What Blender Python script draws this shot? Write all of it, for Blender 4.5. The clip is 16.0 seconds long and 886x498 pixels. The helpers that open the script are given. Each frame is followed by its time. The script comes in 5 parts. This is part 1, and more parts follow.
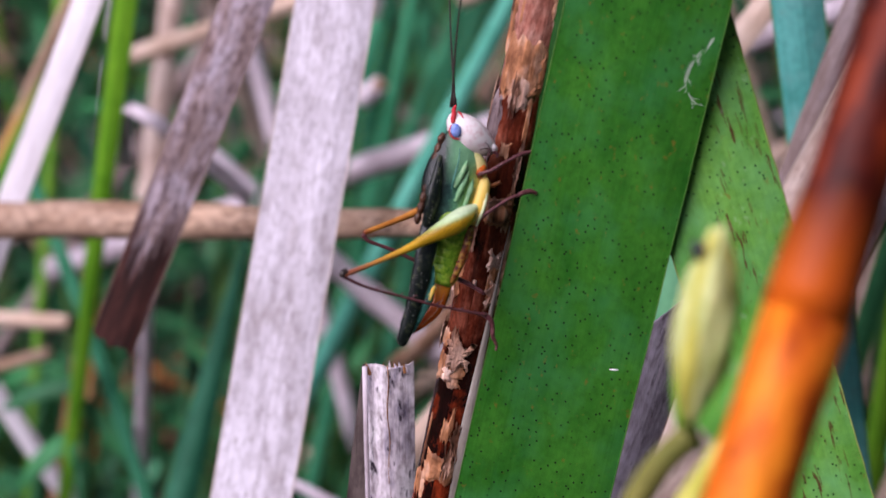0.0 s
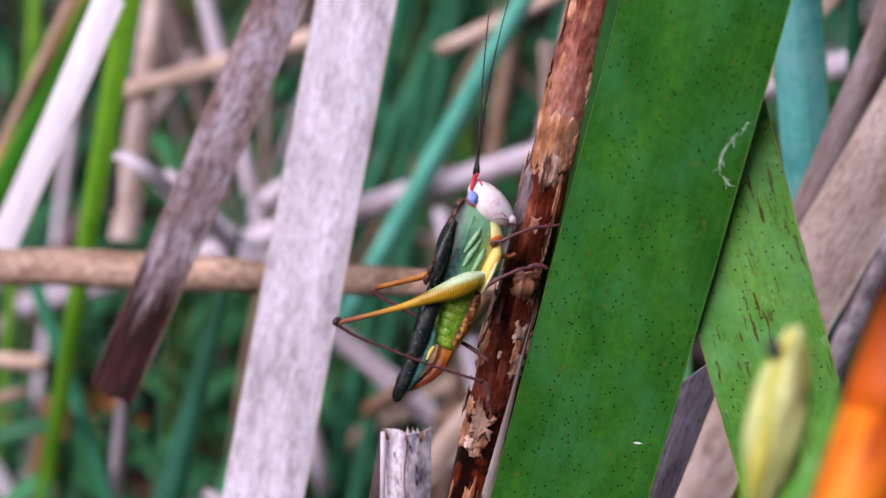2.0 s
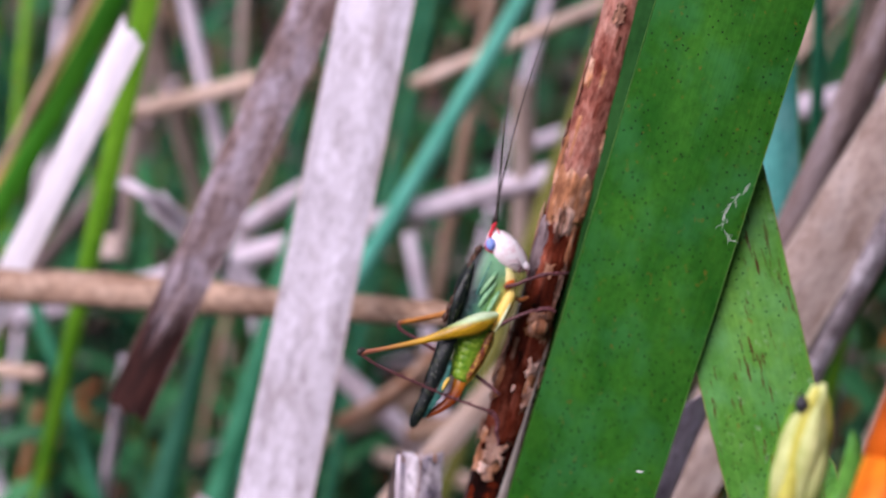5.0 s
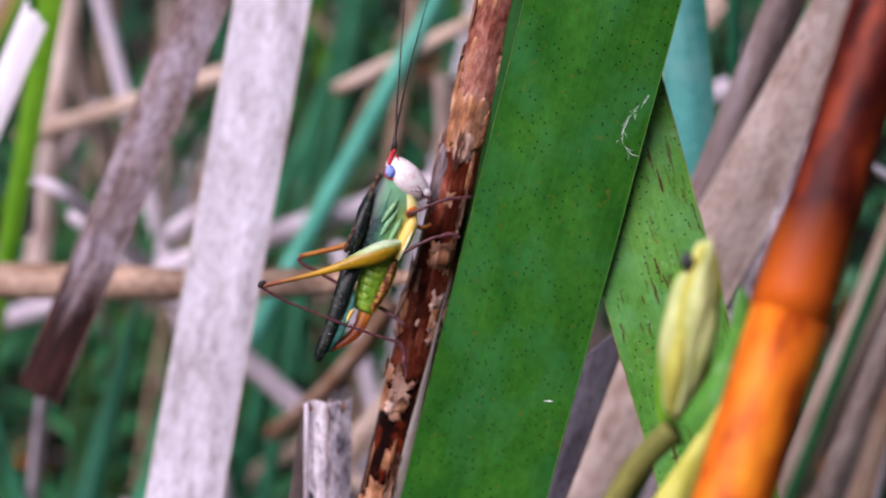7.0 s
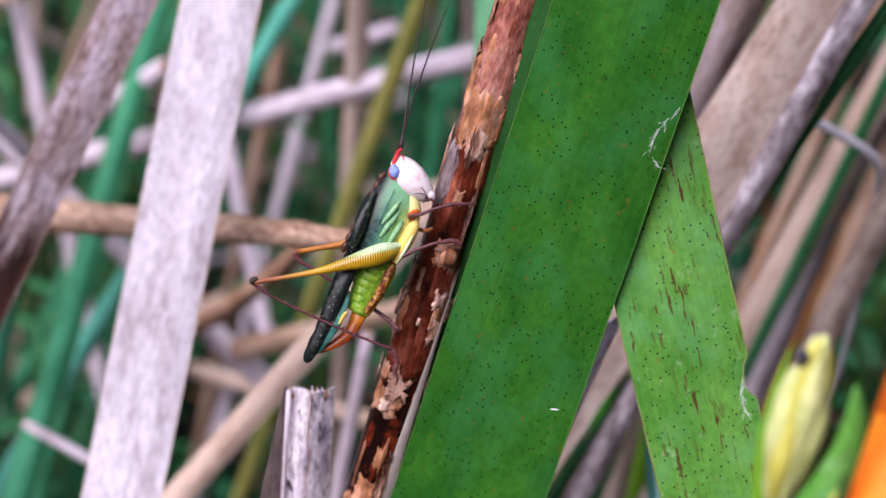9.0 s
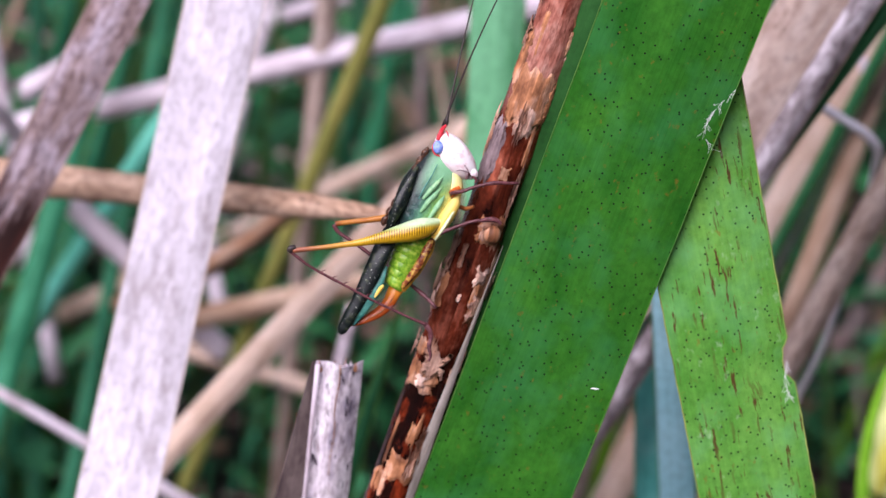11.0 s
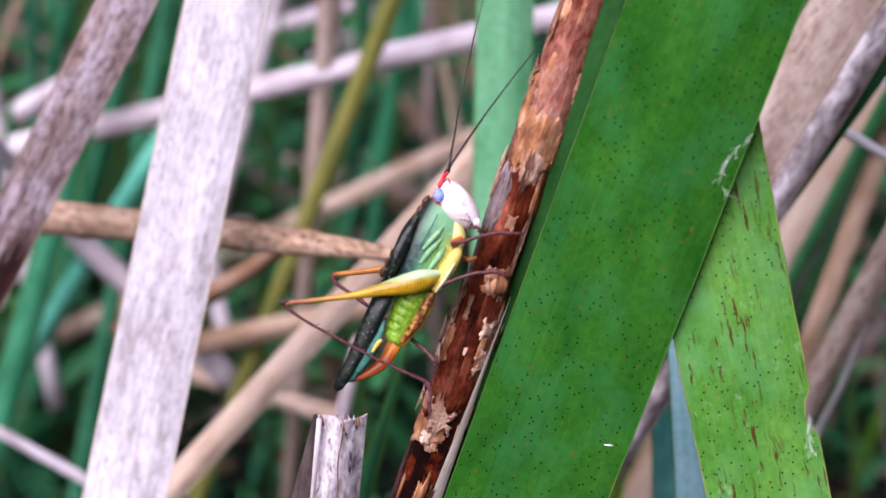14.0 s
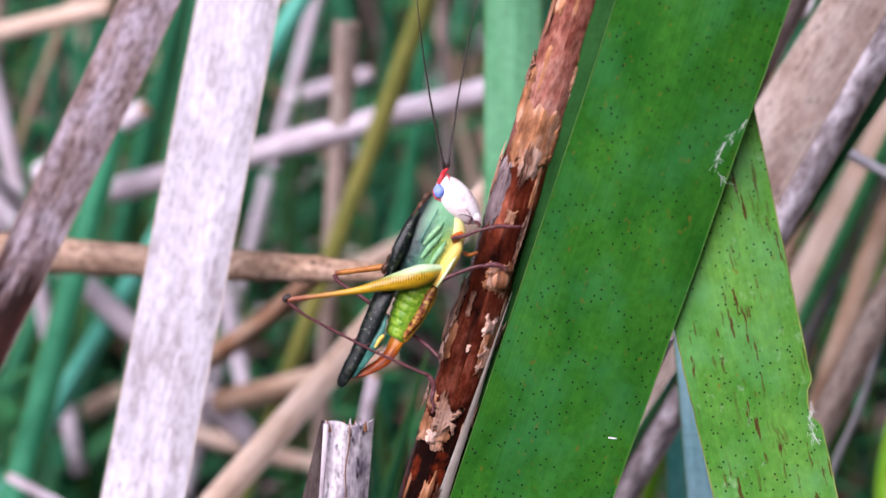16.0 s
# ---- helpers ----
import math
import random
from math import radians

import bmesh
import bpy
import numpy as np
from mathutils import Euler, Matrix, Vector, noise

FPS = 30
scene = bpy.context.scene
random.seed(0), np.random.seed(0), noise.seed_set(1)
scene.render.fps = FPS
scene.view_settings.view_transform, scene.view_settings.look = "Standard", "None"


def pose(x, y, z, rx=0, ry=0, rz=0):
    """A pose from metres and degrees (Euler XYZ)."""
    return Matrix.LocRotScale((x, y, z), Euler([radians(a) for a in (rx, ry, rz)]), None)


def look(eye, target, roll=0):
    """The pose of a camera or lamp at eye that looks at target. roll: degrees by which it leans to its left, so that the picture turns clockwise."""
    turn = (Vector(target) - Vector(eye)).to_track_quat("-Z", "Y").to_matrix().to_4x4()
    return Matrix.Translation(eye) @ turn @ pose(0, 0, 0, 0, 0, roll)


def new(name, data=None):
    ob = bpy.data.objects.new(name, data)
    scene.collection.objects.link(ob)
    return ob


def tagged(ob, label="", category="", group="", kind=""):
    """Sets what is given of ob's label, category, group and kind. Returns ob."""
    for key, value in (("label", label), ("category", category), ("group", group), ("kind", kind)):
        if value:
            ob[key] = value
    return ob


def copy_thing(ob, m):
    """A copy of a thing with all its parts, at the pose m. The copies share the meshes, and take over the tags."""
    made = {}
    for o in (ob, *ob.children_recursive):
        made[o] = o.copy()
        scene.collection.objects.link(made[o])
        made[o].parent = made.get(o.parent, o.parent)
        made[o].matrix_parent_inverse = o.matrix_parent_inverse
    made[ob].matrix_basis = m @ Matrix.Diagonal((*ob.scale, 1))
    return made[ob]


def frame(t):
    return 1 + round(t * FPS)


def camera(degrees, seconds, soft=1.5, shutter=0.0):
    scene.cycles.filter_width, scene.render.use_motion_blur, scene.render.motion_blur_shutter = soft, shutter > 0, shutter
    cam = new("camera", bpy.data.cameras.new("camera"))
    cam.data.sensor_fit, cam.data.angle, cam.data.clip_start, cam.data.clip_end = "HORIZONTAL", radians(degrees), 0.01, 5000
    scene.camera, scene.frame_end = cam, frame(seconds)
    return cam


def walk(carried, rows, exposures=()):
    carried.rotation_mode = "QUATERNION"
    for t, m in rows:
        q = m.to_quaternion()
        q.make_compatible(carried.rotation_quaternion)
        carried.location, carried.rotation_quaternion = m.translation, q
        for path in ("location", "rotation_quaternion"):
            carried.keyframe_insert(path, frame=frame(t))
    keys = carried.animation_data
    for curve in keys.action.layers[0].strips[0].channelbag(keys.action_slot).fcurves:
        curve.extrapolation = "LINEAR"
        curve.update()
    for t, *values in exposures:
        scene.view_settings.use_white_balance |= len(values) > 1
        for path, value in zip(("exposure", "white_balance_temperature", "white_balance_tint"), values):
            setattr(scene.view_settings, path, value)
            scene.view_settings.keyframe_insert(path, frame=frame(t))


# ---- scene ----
# A katydid on a dead stem among reeds and cattail leaves; metres, z up.
cam = camera(14.0, 16.0)
cam.data.dof.use_dof = True
cam.data.dof.focus_distance = 0.322
cam.data.dof.aperture_fstop = 36
PATH = [
    (0, (0.0675, -0.0056, 0.2441), (0.0038, 0.2677, 0.1380), -7.44),
    (0.5, (0.0612, 0.0088, 0.2458), (-0.0008, 0.2803, 0.1341), -7.42),
    (1, (0.0526, 0.0095, 0.2452), (-0.0028, 0.2833, 0.1357), -6.59),
    (1.5, (0.0504, 0.0046, 0.2443), (-0.0023, 0.2810, 0.1402), -5.43),
    (2, (0.0541, -0.0092, 0.2529), (0.0017, 0.2660, 0.1455), -5.47),
    (2.5, (0.0562, -0.0399, 0.2702), (0.0078, 0.2339, 0.1575), -4.94),
    (3, (0.0467, -0.0477, 0.2713), (0.0037, 0.2275, 0.1600), -4.44),
    (5.5, (0.0439, -0.0355, 0.2696), (0.0030, 0.2411, 0.1610), -3.48),
    (6, (0.0507, -0.0360, 0.2571), (0.0069, 0.2430, 0.1557), -4.50),
    (6.5, (0.0518, -0.0364, 0.2494), (0.0093, 0.2441, 0.1519), -5.03),
    (7, (0.0509, -0.0365, 0.2461), (0.0112, 0.2446, 0.1492), -5.20),
    (7.5, (0.0525, -0.0289, 0.2444), (0.0129, 0.2513, 0.1447), -5.05),
    (8, (0.0456, -0.0230, 0.2552), (0.0124, 0.2542, 0.1454), -4.08),
    (8.5, (0.0321, -0.0204, 0.2644), (0.0096, 0.2550, 0.1477), -2.35),
    (9, (0.0185, -0.0183, 0.2691), (0.0064, 0.2558, 0.1479), -1.37),
    (9.5, (0.0112, -0.0199, 0.2683), (0.0049, 0.2547, 0.1477), -0.44),
    (10, (0.0027, -0.0194, 0.2705), (0.0031, 0.2544, 0.1478), 0.54),
    (12.5, (-0.0087, -0.0078, 0.2684), (0.0006, 0.2646, 0.1429), 1.59),
    (13, (-0.0087, -0.0027, 0.2725), (0.0004, 0.2679, 0.1433), 1.27),
    (13.5, (-0.0044, 0.0008, 0.2727), (0.0007, 0.2714, 0.1433), 0.76),
    (14, (-0.0046, 0.0002, 0.2718), (0.0006, 0.2715, 0.1439), 0.57),
    (14.5, (0.0003, 0.0003, 0.2703), (0.0008, 0.2722, 0.1436), 0.04),
    (15, (-0.0021, -0.0018, 0.2674), (0.0006, 0.2715, 0.1437), -0.01),
    (15.5, (-0.0005, -0.0029, 0.2640), (0.0006, 0.2718, 0.1434), -0.55),
    (16, (-0.0000, -0.0085, 0.2576), (0.0007, 0.2691, 0.1438), -0.78),
]
walk(cam, [(t, look(eye, target, roll)) for t, eye, target, roll in PATH],
     exposures=[(0.0, 0.50, 5950, 31), (8.2, 0.52, 5950, 30), (9.2, 0.78, 5900, 29), (10.0, 0.86, 5900, 29), (12.3, 0.86, 5900, 27), (16.0, 0.86, 5900, 27)])

# ---- light: bright overcast sky ----
world = bpy.data.worlds.new("sky")
scene.world = world
world.use_nodes = True
wn = world.node_tree
sky = wn.nodes.new("ShaderNodeTexSky")
sky.sky_type = 'NISHITA'
sky.sun_disc = False
sky.sun_elevation = radians(51)
sky.sun_rotation = radians(200)
sky.air_density, sky.dust_density = 1.0, 3.0
wn.links.new(sky.outputs[0], wn.nodes["Background"].inputs[0])
wn.nodes["Background"].inputs[1].default_value = 0.042
sun = new("sun", bpy.data.lights.new("sun", 'SUN'))
sun.data.energy, sun.data.angle, sun.data.color = 3.75, radians(58), (1.0, 0.96, 0.9)
sun.matrix_world = look((-0.62, -0.80, 1.25), (0, 0, 0))


# ---- materials ----
def nodes_of(name):
    m = bpy.data.materials.new(name)
    m.use_nodes = True
    return m, m.node_tree, m.node_tree.nodes["Principled BSDF"]


def add(tree, kind, **values):
    n = tree.nodes.new(kind)
    for k, v in values.items():
        n.inputs[k].default_value = v
    return n


def ramp(tree, fac, stops):
    n = tree.nodes.new("ShaderNodeValToRGB")
    el = n.color_ramp.elements
    while len(el) < len(stops):
        el.new(0.5)
    for e, (p, col) in zip(el, stops):
        e.position = p
        e.color = (*col, 1) if len(col) == 3 else col
    tree.links.new(fac, n.inputs[0])
    return n.outputs[0]


def mixed(tree, fac, a, b, how='MIX'):
    n = tree.nodes.new("ShaderNodeMix")
    n.data_type, n.blend_type = 'RGBA', how
    for socket, v in ((n.inputs[0], fac), (n.inputs[6], a), (n.inputs[7], b)):
        if isinstance(v, (int, float)):
            socket.default_value = v
        elif isinstance(v, tuple):
            socket.default_value = (*v, 1)
        else:
            tree.links.new(v, socket)
    return n.outputs[2]


def stretched(tree, sx, sy, sz=1.0):
    """Leaf coordinates: x across, y along the leaf, in metres, shifted leaf by leaf."""
    uv = tree.nodes.new("ShaderNodeTexCoord")
    info = tree.nodes.new("ShaderNodeObjectInfo")
    mp = add(tree, "ShaderNodeMapping", Scale=(sx, sy, sz))
    off = tree.nodes.new("ShaderNodeVectorMath")
    off.operation = 'SCALE'
    off.inputs[0].default_value = (0.0, 3.0, 5.0)
    tree.links.new(info.outputs["Random"], off.inputs["Scale"])
    tree.links.new(uv.outputs["UV"], mp.inputs["Vector"])
    tree.links.new(off.outputs[0], mp.inputs["Location"])
    return mp.outputs[0]


def noise_of(tree, vec, scale, detail=4.0, rough=0.6):
    n = add(tree, "ShaderNodeTexNoise", Scale=scale, Detail=detail, Roughness=rough)
    tree.links.new(vec, n.inputs["Vector"])
    return n.outputs["Fac"]


def toned(tree, col, low, high):
    """Each leaf a little lighter or darker than the next."""
    info = tree.nodes.new("ShaderNodeObjectInfo")
    return mixed(tree, 1.0, col, ramp(tree, info.outputs["Random"], [(0.0, (low * 0.9, low, low)), (1.0, (high * 1.1, high, high * 0.9))]), 'MULTIPLY')


def relief(tree, bsdf, height, strength, distance):
    b = add(tree, "ShaderNodeBump", Strength=strength, Distance=distance)
    tree.links.new(height, b.inputs["Height"])
    tree.links.new(b.outputs[0], bsdf.inputs["Normal"])


def dry_leaf(name, dark, mid, pale, speck=(0.12, 0.08, 0.06), specks=0.5, rough=0.75, end=None, mottle=0.0, grain=(2300, 480)):
    """Weathered dead leaf: long fibres, blotches and small dark specks."""
    m, t, b = nodes_of(name)
    fibre = noise_of(t, stretched(t, 2600, 130), 1.0, 5, 0.65)
    blotch = noise_of(t, stretched(t, 420, 150), 1.0, 5, 0.65)
    broad = noise_of(t, stretched(t, 90, 45), 1.0, 2, 0.5)
    dots = noise_of(t, stretched(t, *grain), 1.0, 3, 0.6)
    col = ramp(t, blotch, [(0.32, dark), (0.48, mid), (0.66, pale)])
    line = ramp(t, fibre, [(0.3, (0.66, 0.62, 0.62)), (0.6, (1.08, 1.06, 1.05))])
    col = mixed(t, 0.6, col, line, 'MULTIPLY')
    col = mixed(t, 1.0, col, ramp(t, broad, [(0.3, (0.78, 0.76, 0.76)), (0.7, (1.08, 1.07, 1.08))]), 'MULTIPLY')
    if mottle:
        cells = noise_of(t, stretched(t, 1900, 800), 1.0, 3, 0.6)
        col = mixed(t, mottle, col, ramp(t, cells, [(0.34, (0.5, 0.45, 0.45)), (0.5, (0.97, 0.96, 0.96)), (0.66, (1.25, 1.25, 1.27))]), 'MULTIPLY')
    mask = ramp(t, dots, [(0.60, (0, 0, 0)), (0.68, (1, 1, 1))])
    k = t.nodes.new("ShaderNodeMath")
    k.operation = 'MULTIPLY'
    k.inputs[1].default_value = specks
    t.links.new(mask, k.inputs[0])
    col = mixed(t, k.outputs[0], col, speck)
    if end:
        _, along = leaf_place(t)
        col = mixed(t, span(t, along, end[0], end[1], noise_of(t, stretched(t, 1000, 70), 1.0, 4, 0.6), -0.045), col, ramp(t, noise_of(t, stretched(t, 1500, 160), 1.0, 4, 0.65), [(0.42, end[2]), (0.56, tuple(2.5 * v for v in end[2])), (0.74, (0.075, 0.026, 0.02))]))
    t.links.new(col, b.inputs["Base Color"])
    b.inputs["Roughness"].default_value = rough
    b.inputs["Specular IOR Level"].default_value = 0.2
    relief(t, b, fibre, 0.5, 0.0003)
    return m


def leaf_place(t):
    """Across and along the leaf, in metres."""
    uv = t.nodes.new("ShaderNodeTexCoord")
    sep = t.nodes.new("ShaderNodeSeparateXYZ")
    t.links.new(uv.outputs["UV"], sep.inputs[0])
    return sep.outputs[0], sep.outputs[1]


def span(t, value, low, high, wave=None, amount=0.0):
    """0 where the value is low, 1 where it is high; wave makes the border uneven."""
    if wave is not None:
        k = add(t, "ShaderNodeMath")
        k.operation = 'MULTIPLY_ADD'
        k.inputs[1].default_value = amount
        t.links.new(wave, k.inputs[0])
        t.links.new(value, k.inputs[2])
        value = k.outputs[0]
    n = t.nodes.new("ShaderNodeMapRange")
    n.inputs["From Min"].default_value, n.inputs["From Max"].default_value = low, high
    t.links.new(value, n.inputs["Value"])
    return n.outputs[0]


def absolute(t, value):
    n = t.nodes.new("ShaderNodeMath")
    n.operation = 'ABSOLUTE'
    t.links.new(value, n.inputs[0])
    return n.outputs[0]


def green_leaf(name, deep, light, vein=0.25, dots=0.0, rust=0.0, rough=0.5, sheen=0.1, margin=None, side=False, flecks=0.0, vary=None, bloom=None):
    """Living leaf: fine parallel veins, patches, optional pinprick dots and rust streaks."""
    m, t, b = nodes_of(name)
    veins = noise_of(t, stretched(t, 3200, 14), 1.0, 3, 0.5)
    patch = noise_of(t, stretched(t, 240, 110), 1.0, 4, 0.6)
    col = ramp(t, patch, [(0.3, deep), (0.7, light)])
    line = ramp(t, veins, [(0.3, (1 - vein,) * 3), (0.7, (1 + vein * 0.5,) * 3)])
    col = mixed(t, 1.0, col, line, 'MULTIPLY')
    cells = noise_of(t, stretched(t, 1500, 1300), 1.0, 4, 0.7)
    col = mixed(t, 0.55, col, ramp(t, cells, [(0.3, (0.62, 0.62, 0.62)), (0.5, (1, 1, 1)), (0.72, (1.35, 1.3, 1.3))]), 'MULTIPLY')
    if bloom:
        cloud = noise_of(t, stretched(t, 190, 150), 1.0, 3, 0.6)
        col = mixed(t, ramp(t, cloud, [(0.46, (0, 0, 0)), (0.68, (0.5,) * 3)]), col, bloom)
    if flecks:
        fl = noise_of(t, stretched(t, 1500, 1000), 1.0, 3, 0.6)
        col = mixed(t, ramp(t, fl, [(0.645, (0, 0, 0)), (0.74, (flecks,) * 3)]), col, (0.17, 0.085, 0.012))
    if dots:
        v = add(t, "ShaderNodeTexVoronoi", Scale=1.0, Randomness=1.0)
        v.voronoi_dimensions = '2D'
        t.links.new(stretched(t, 1000, 900), v.inputs["Vector"])
        sparse = noise_of(t, stretched(t, 300, 260), 1.0, 2, 0.5)
        near = ramp(t, v.outputs["Distance"], [(0.065, (1, 1, 1)), (0.105, (0, 0, 0))])
        some = ramp(t, sparse, [(0.42, (0, 0, 0)), (0.5, (1, 1, 1))])
        both = mixed(t, 1.0, near, some, 'MULTIPLY')
        col = mixed(t, both, col, (0.004, 0.006, 0.004))
    if rust:
        streak = noise_of(t, stretched(t, 2500, 330), 1.0, 3, 0.55)
        zone = noise_of(t, stretched(t, 330, 90), 1.0, 2, 0.5)
        mask = ramp(t, streak, [(0.595, (0, 0, 0)), (0.635, (rust,) * 3)])
        mask = mixed(t, 1.0, mask, ramp(t, zone, [(0.47, (0, 0, 0)), (0.58, (1, 1, 1))]), 'MULTIPLY')
        col = mixed(t, mask, col, (0.07, 0.022, 0.01))
        pale = noise_of(t, stretched(t, 700, 420), 1.0, 3, 0.7)
        mask = ramp(t, pale, [(0.62, (0, 0, 0)), (0.75, (0.35,) * 3)])
        col = mixed(t, mask, col, (0.42, 0.55, 0.36))
    if vary:
        col = toned(t, col, *vary)
    if margin:
        across, _ = leaf_place(t)
        across = across if side else absolute(t, across)
        col = mixed(t, span(t, across, margin[0], margin[1], patch, margin[3]), col, margin[2])
    t.links.new(col, b.inputs["Base Color"])
    b.inputs["Roughness"].default_value = rough
    b.inputs["Specular IOR Level"].default_value = sheen
    relief(t, b, veins, 0.25, 0.0002)
    return m


def plain(name, a, b, scale=900, rough=0.5, spec=0.5, bump=0.2, coat=0.0):
    """A small natural surface: two colours in a fine mottle."""
    m, t, bs = nodes_of(name)
    tc = t.nodes.new("ShaderNodeTexCoord")
    n = noise_of(t, tc.outputs["Object"], scale, 4, 0.6)
    t.links.new(ramp(t, n, [(0.3, a), (0.7, b)]), bs.inputs["Base Color"])
    bs.inputs["Roughness"].default_value = rough
    bs.inputs["Specular IOR Level"].default_value = spec
    bs.inputs["Coat Weight"].default_value = coat
    relief(t, bs, n, bump, 0.0002)
    return m


def mixed_bits(name, stops, rough=0.7):
    """Many small pieces, each of its own tone."""
    m, t, bs = nodes_of(name)
    geo = t.nodes.new("ShaderNodeNewGeometry")
    tc = t.nodes.new("ShaderNodeTexCoord")
    n = noise_of(t, tc.outputs["Object"], 700, 3, 0.6)
    col = ramp(t, geo.outputs["Random Per Island"], stops)
    col = mixed(t, 0.7, col, ramp(t, n, [(0.35, (0.5, 0.5, 0.5)), (0.65, (1.3, 1.3, 1.3))]), 'MULTIPLY')
    t.links.new(col, bs.inputs["Base Color"])
    bs.inputs["Roughness"].default_value = rough
    bs.inputs["Specular IOR Level"].default_value = 0.15
    return m


def bark_of(name, dark, mid, light, rough=0.5, foot=None, zones=()):
    """Dead bark: long streaks, dark blotches, a dull gloss."""
    m, t, b = nodes_of(name)
    long = noise_of(t, stretched(t, 900, 90), 1.0, 5, 0.65)
    blot = noise_of(t, stretched(t, 330, 200), 1.0, 4, 0.65)
    fine = noise_of(t, stretched(t, 3000, 900), 1.0, 3, 0.6)
    col = ramp(t, blot, [(0.32, dark), (0.5, mid), (0.7, light)])
    col = mixed(t, 0.9, col, ramp(t, long, [(0.34, (0.22, 0.17, 0.17)), (0.60, (1.35, 1.2, 1.1))]), 'MULTIPLY')
    col = mixed(t, 0.5, col, ramp(t, fine, [(0.35, (0.5, 0.45, 0.45)), (0.6, (1.1, 1.1, 1.1))]), 'MULTIPLY')
    t.links.new(col, b.inputs["Base Color"])
    for low, high, tone in zones:
        _, along = leaf_place(t)
        other = mixed(t, 0.75, ramp(t, blot, list(zip((0.34, 0.5, 0.66), tone))), ramp(t, fine, [(0.35, (0.45, 0.38, 0.36)), (0.6, (1.15, 1.15, 1.15))]), 'MULTIPLY')
        col = mixed(t, span(t, along, low, high, blot, 0.004), col, other)
    if foot:
        _, along = leaf_place(t)
        col = mixed(t, span(t, along, foot[1], foot[0], blot, 0.006), col, mixed(t, 0.7, foot[2], ramp(t, blot, [(0.35, (0.5, 0.35, 0.3)), (0.6, (1.1, 1.1, 1.1))]), 'MULTIPLY'))
    t.links.new(col, b.inputs["Base Color"])
    b.inputs["Roughness"].default_value = rough
    b.inputs["Specular IOR Level"].default_value = 0.3
    relief(t, b, long, 0.7, 0.0004)
    return m


PALE = dry_leaf("pale_dry_leaf", (0.44, 0.40, 0.42), (0.60, 0.57, 0.625), (0.72, 0.695, 0.765), specks=0.38, mottle=0.42, grain=(2000, 900))
GREY = dry_leaf("grey_brown_leaf", (0.15, 0.105, 0.095), (0.25, 0.19, 0.175), (0.36, 0.30, 0.31), (0.05, 0.03, 0.025), 0.6)
GREY_ENDED = dry_leaf("grey_leaf_with_dark_end", (0.13, 0.085, 0.072), (0.25, 0.19, 0.19), (0.38, 0.335, 0.385), (0.05, 0.03, 0.025), 0.6,
                      mottle=0.95, end=(-0.004, -0.015, (0.012, 0.003, 0.002)))
TAN = dry_leaf("tan_dry_leaf", (0.35, 0.25, 0.20), (0.51, 0.40, 0.335), (0.62, 0.525, 0.465), (0.07, 0.04, 0.03), 0.7, mottle=0.4)
TAN2 = dry_leaf("brown_dry_leaf", (0.30, 0.18, 0.11), (0.46, 0.31, 0.21), (0.58, 0.43, 0.32), (0.08, 0.04, 0.02), 0.4)
STRAW = dry_leaf("straw_leaf", (0.47, 0.33, 0.24), (0.64, 0.48, 0.37), (0.74, 0.60, 0.50), (0.2, 0.12, 0.07), 0.35)
LILAC = dry_leaf("bleached_stalk", (0.48, 0.40, 0.43), (0.68, 0.60, 0.66), (0.82, 0.76, 0.83), (0.22, 0.16, 0.16), 0.3)
WHITE = dry_leaf("bleached_white_leaf", (0.66, 0.62, 0.66), (0.80, 0.77, 0.82), (0.86, 0.84, 0.88), (0.3, 0.24, 0.24), 0.2)
STREAKED = dry_leaf("streaked_stub", (0.16, 0.14, 0.20), (0.66, 0.60, 0.65), (0.90, 0.87, 0.90), (0.03, 0.02, 0.03), 1.0, mottle=0.8, grain=(1500, 420))
SHEATH = dry_leaf("papery_sheath", (0.19, 0.165, 0.135), (0.27, 0.24, 0.205), (0.36, 0.325, 0.29), (0.2, 0.14, 0.1), 0.3)
CORK = dry_leaf("speckled_stalk", (0.26, 0.16, 0.10), (0.40, 0.27, 0.185), (0.52, 0.38, 0.28), (0.05, 0.03, 0.02), 1.0, mottle=0.9, grain=(1300, 800))
RUSTBROWN = dry_leaf("rust_brown_leaf", (0.22, 0.10, 0.05), (0.40, 0.22, 0.13), (0.52, 0.36, 0.26), (0.08, 0.03, 0.02), 0.5, mottle=0.4)
RUSSET = dry_leaf("russet_leaf", (0.24, 0.09, 0.03), (0.42, 0.19, 0.07), (0.5, 0.28, 0.14), (0.1, 0.04, 0.02), 0.3)
ORANGELEAF = dry_leaf("orange_leaf", (0.4, 0.13, 0.03), (0.62, 0.25, 0.07), (0.66, 0.36, 0.16), (0.2, 0.06, 0.02), 0.3)
BLADE = green_leaf("broad_green_leaf", (0.010, 0.085, 0.006), (0.032, 0.15, 0.012), 0.05, dots=1.0, flecks=0.5, bloom=(0.030, 0.165, 0.045), margin=(0.0072, 0.0078, (0.012, 0.07, 0.008), 0.0006), side=True)
SPOTTED = green_leaf("spotted_green_leaf", (0.055, 0.21, 0.022), (0.125, 0.32, 0.05), 0.1, dots=1.0, rust=0.9, flecks=0.5, bloom=(0.13, 0.38, 0.14))
# Leaf green darkened by hand: the shade on the broad leaf's fold.
FOLDSHADE = green_leaf("shaded_fold_green", (0.008, 0.048, 0.008), (0.020, 0.085, 0.018), 0.1)
PALETEAL = green_leaf("light_bluish_leaf", (0.05, 0.29, 0.20), (0.14, 0.48, 0.37), 0.3)
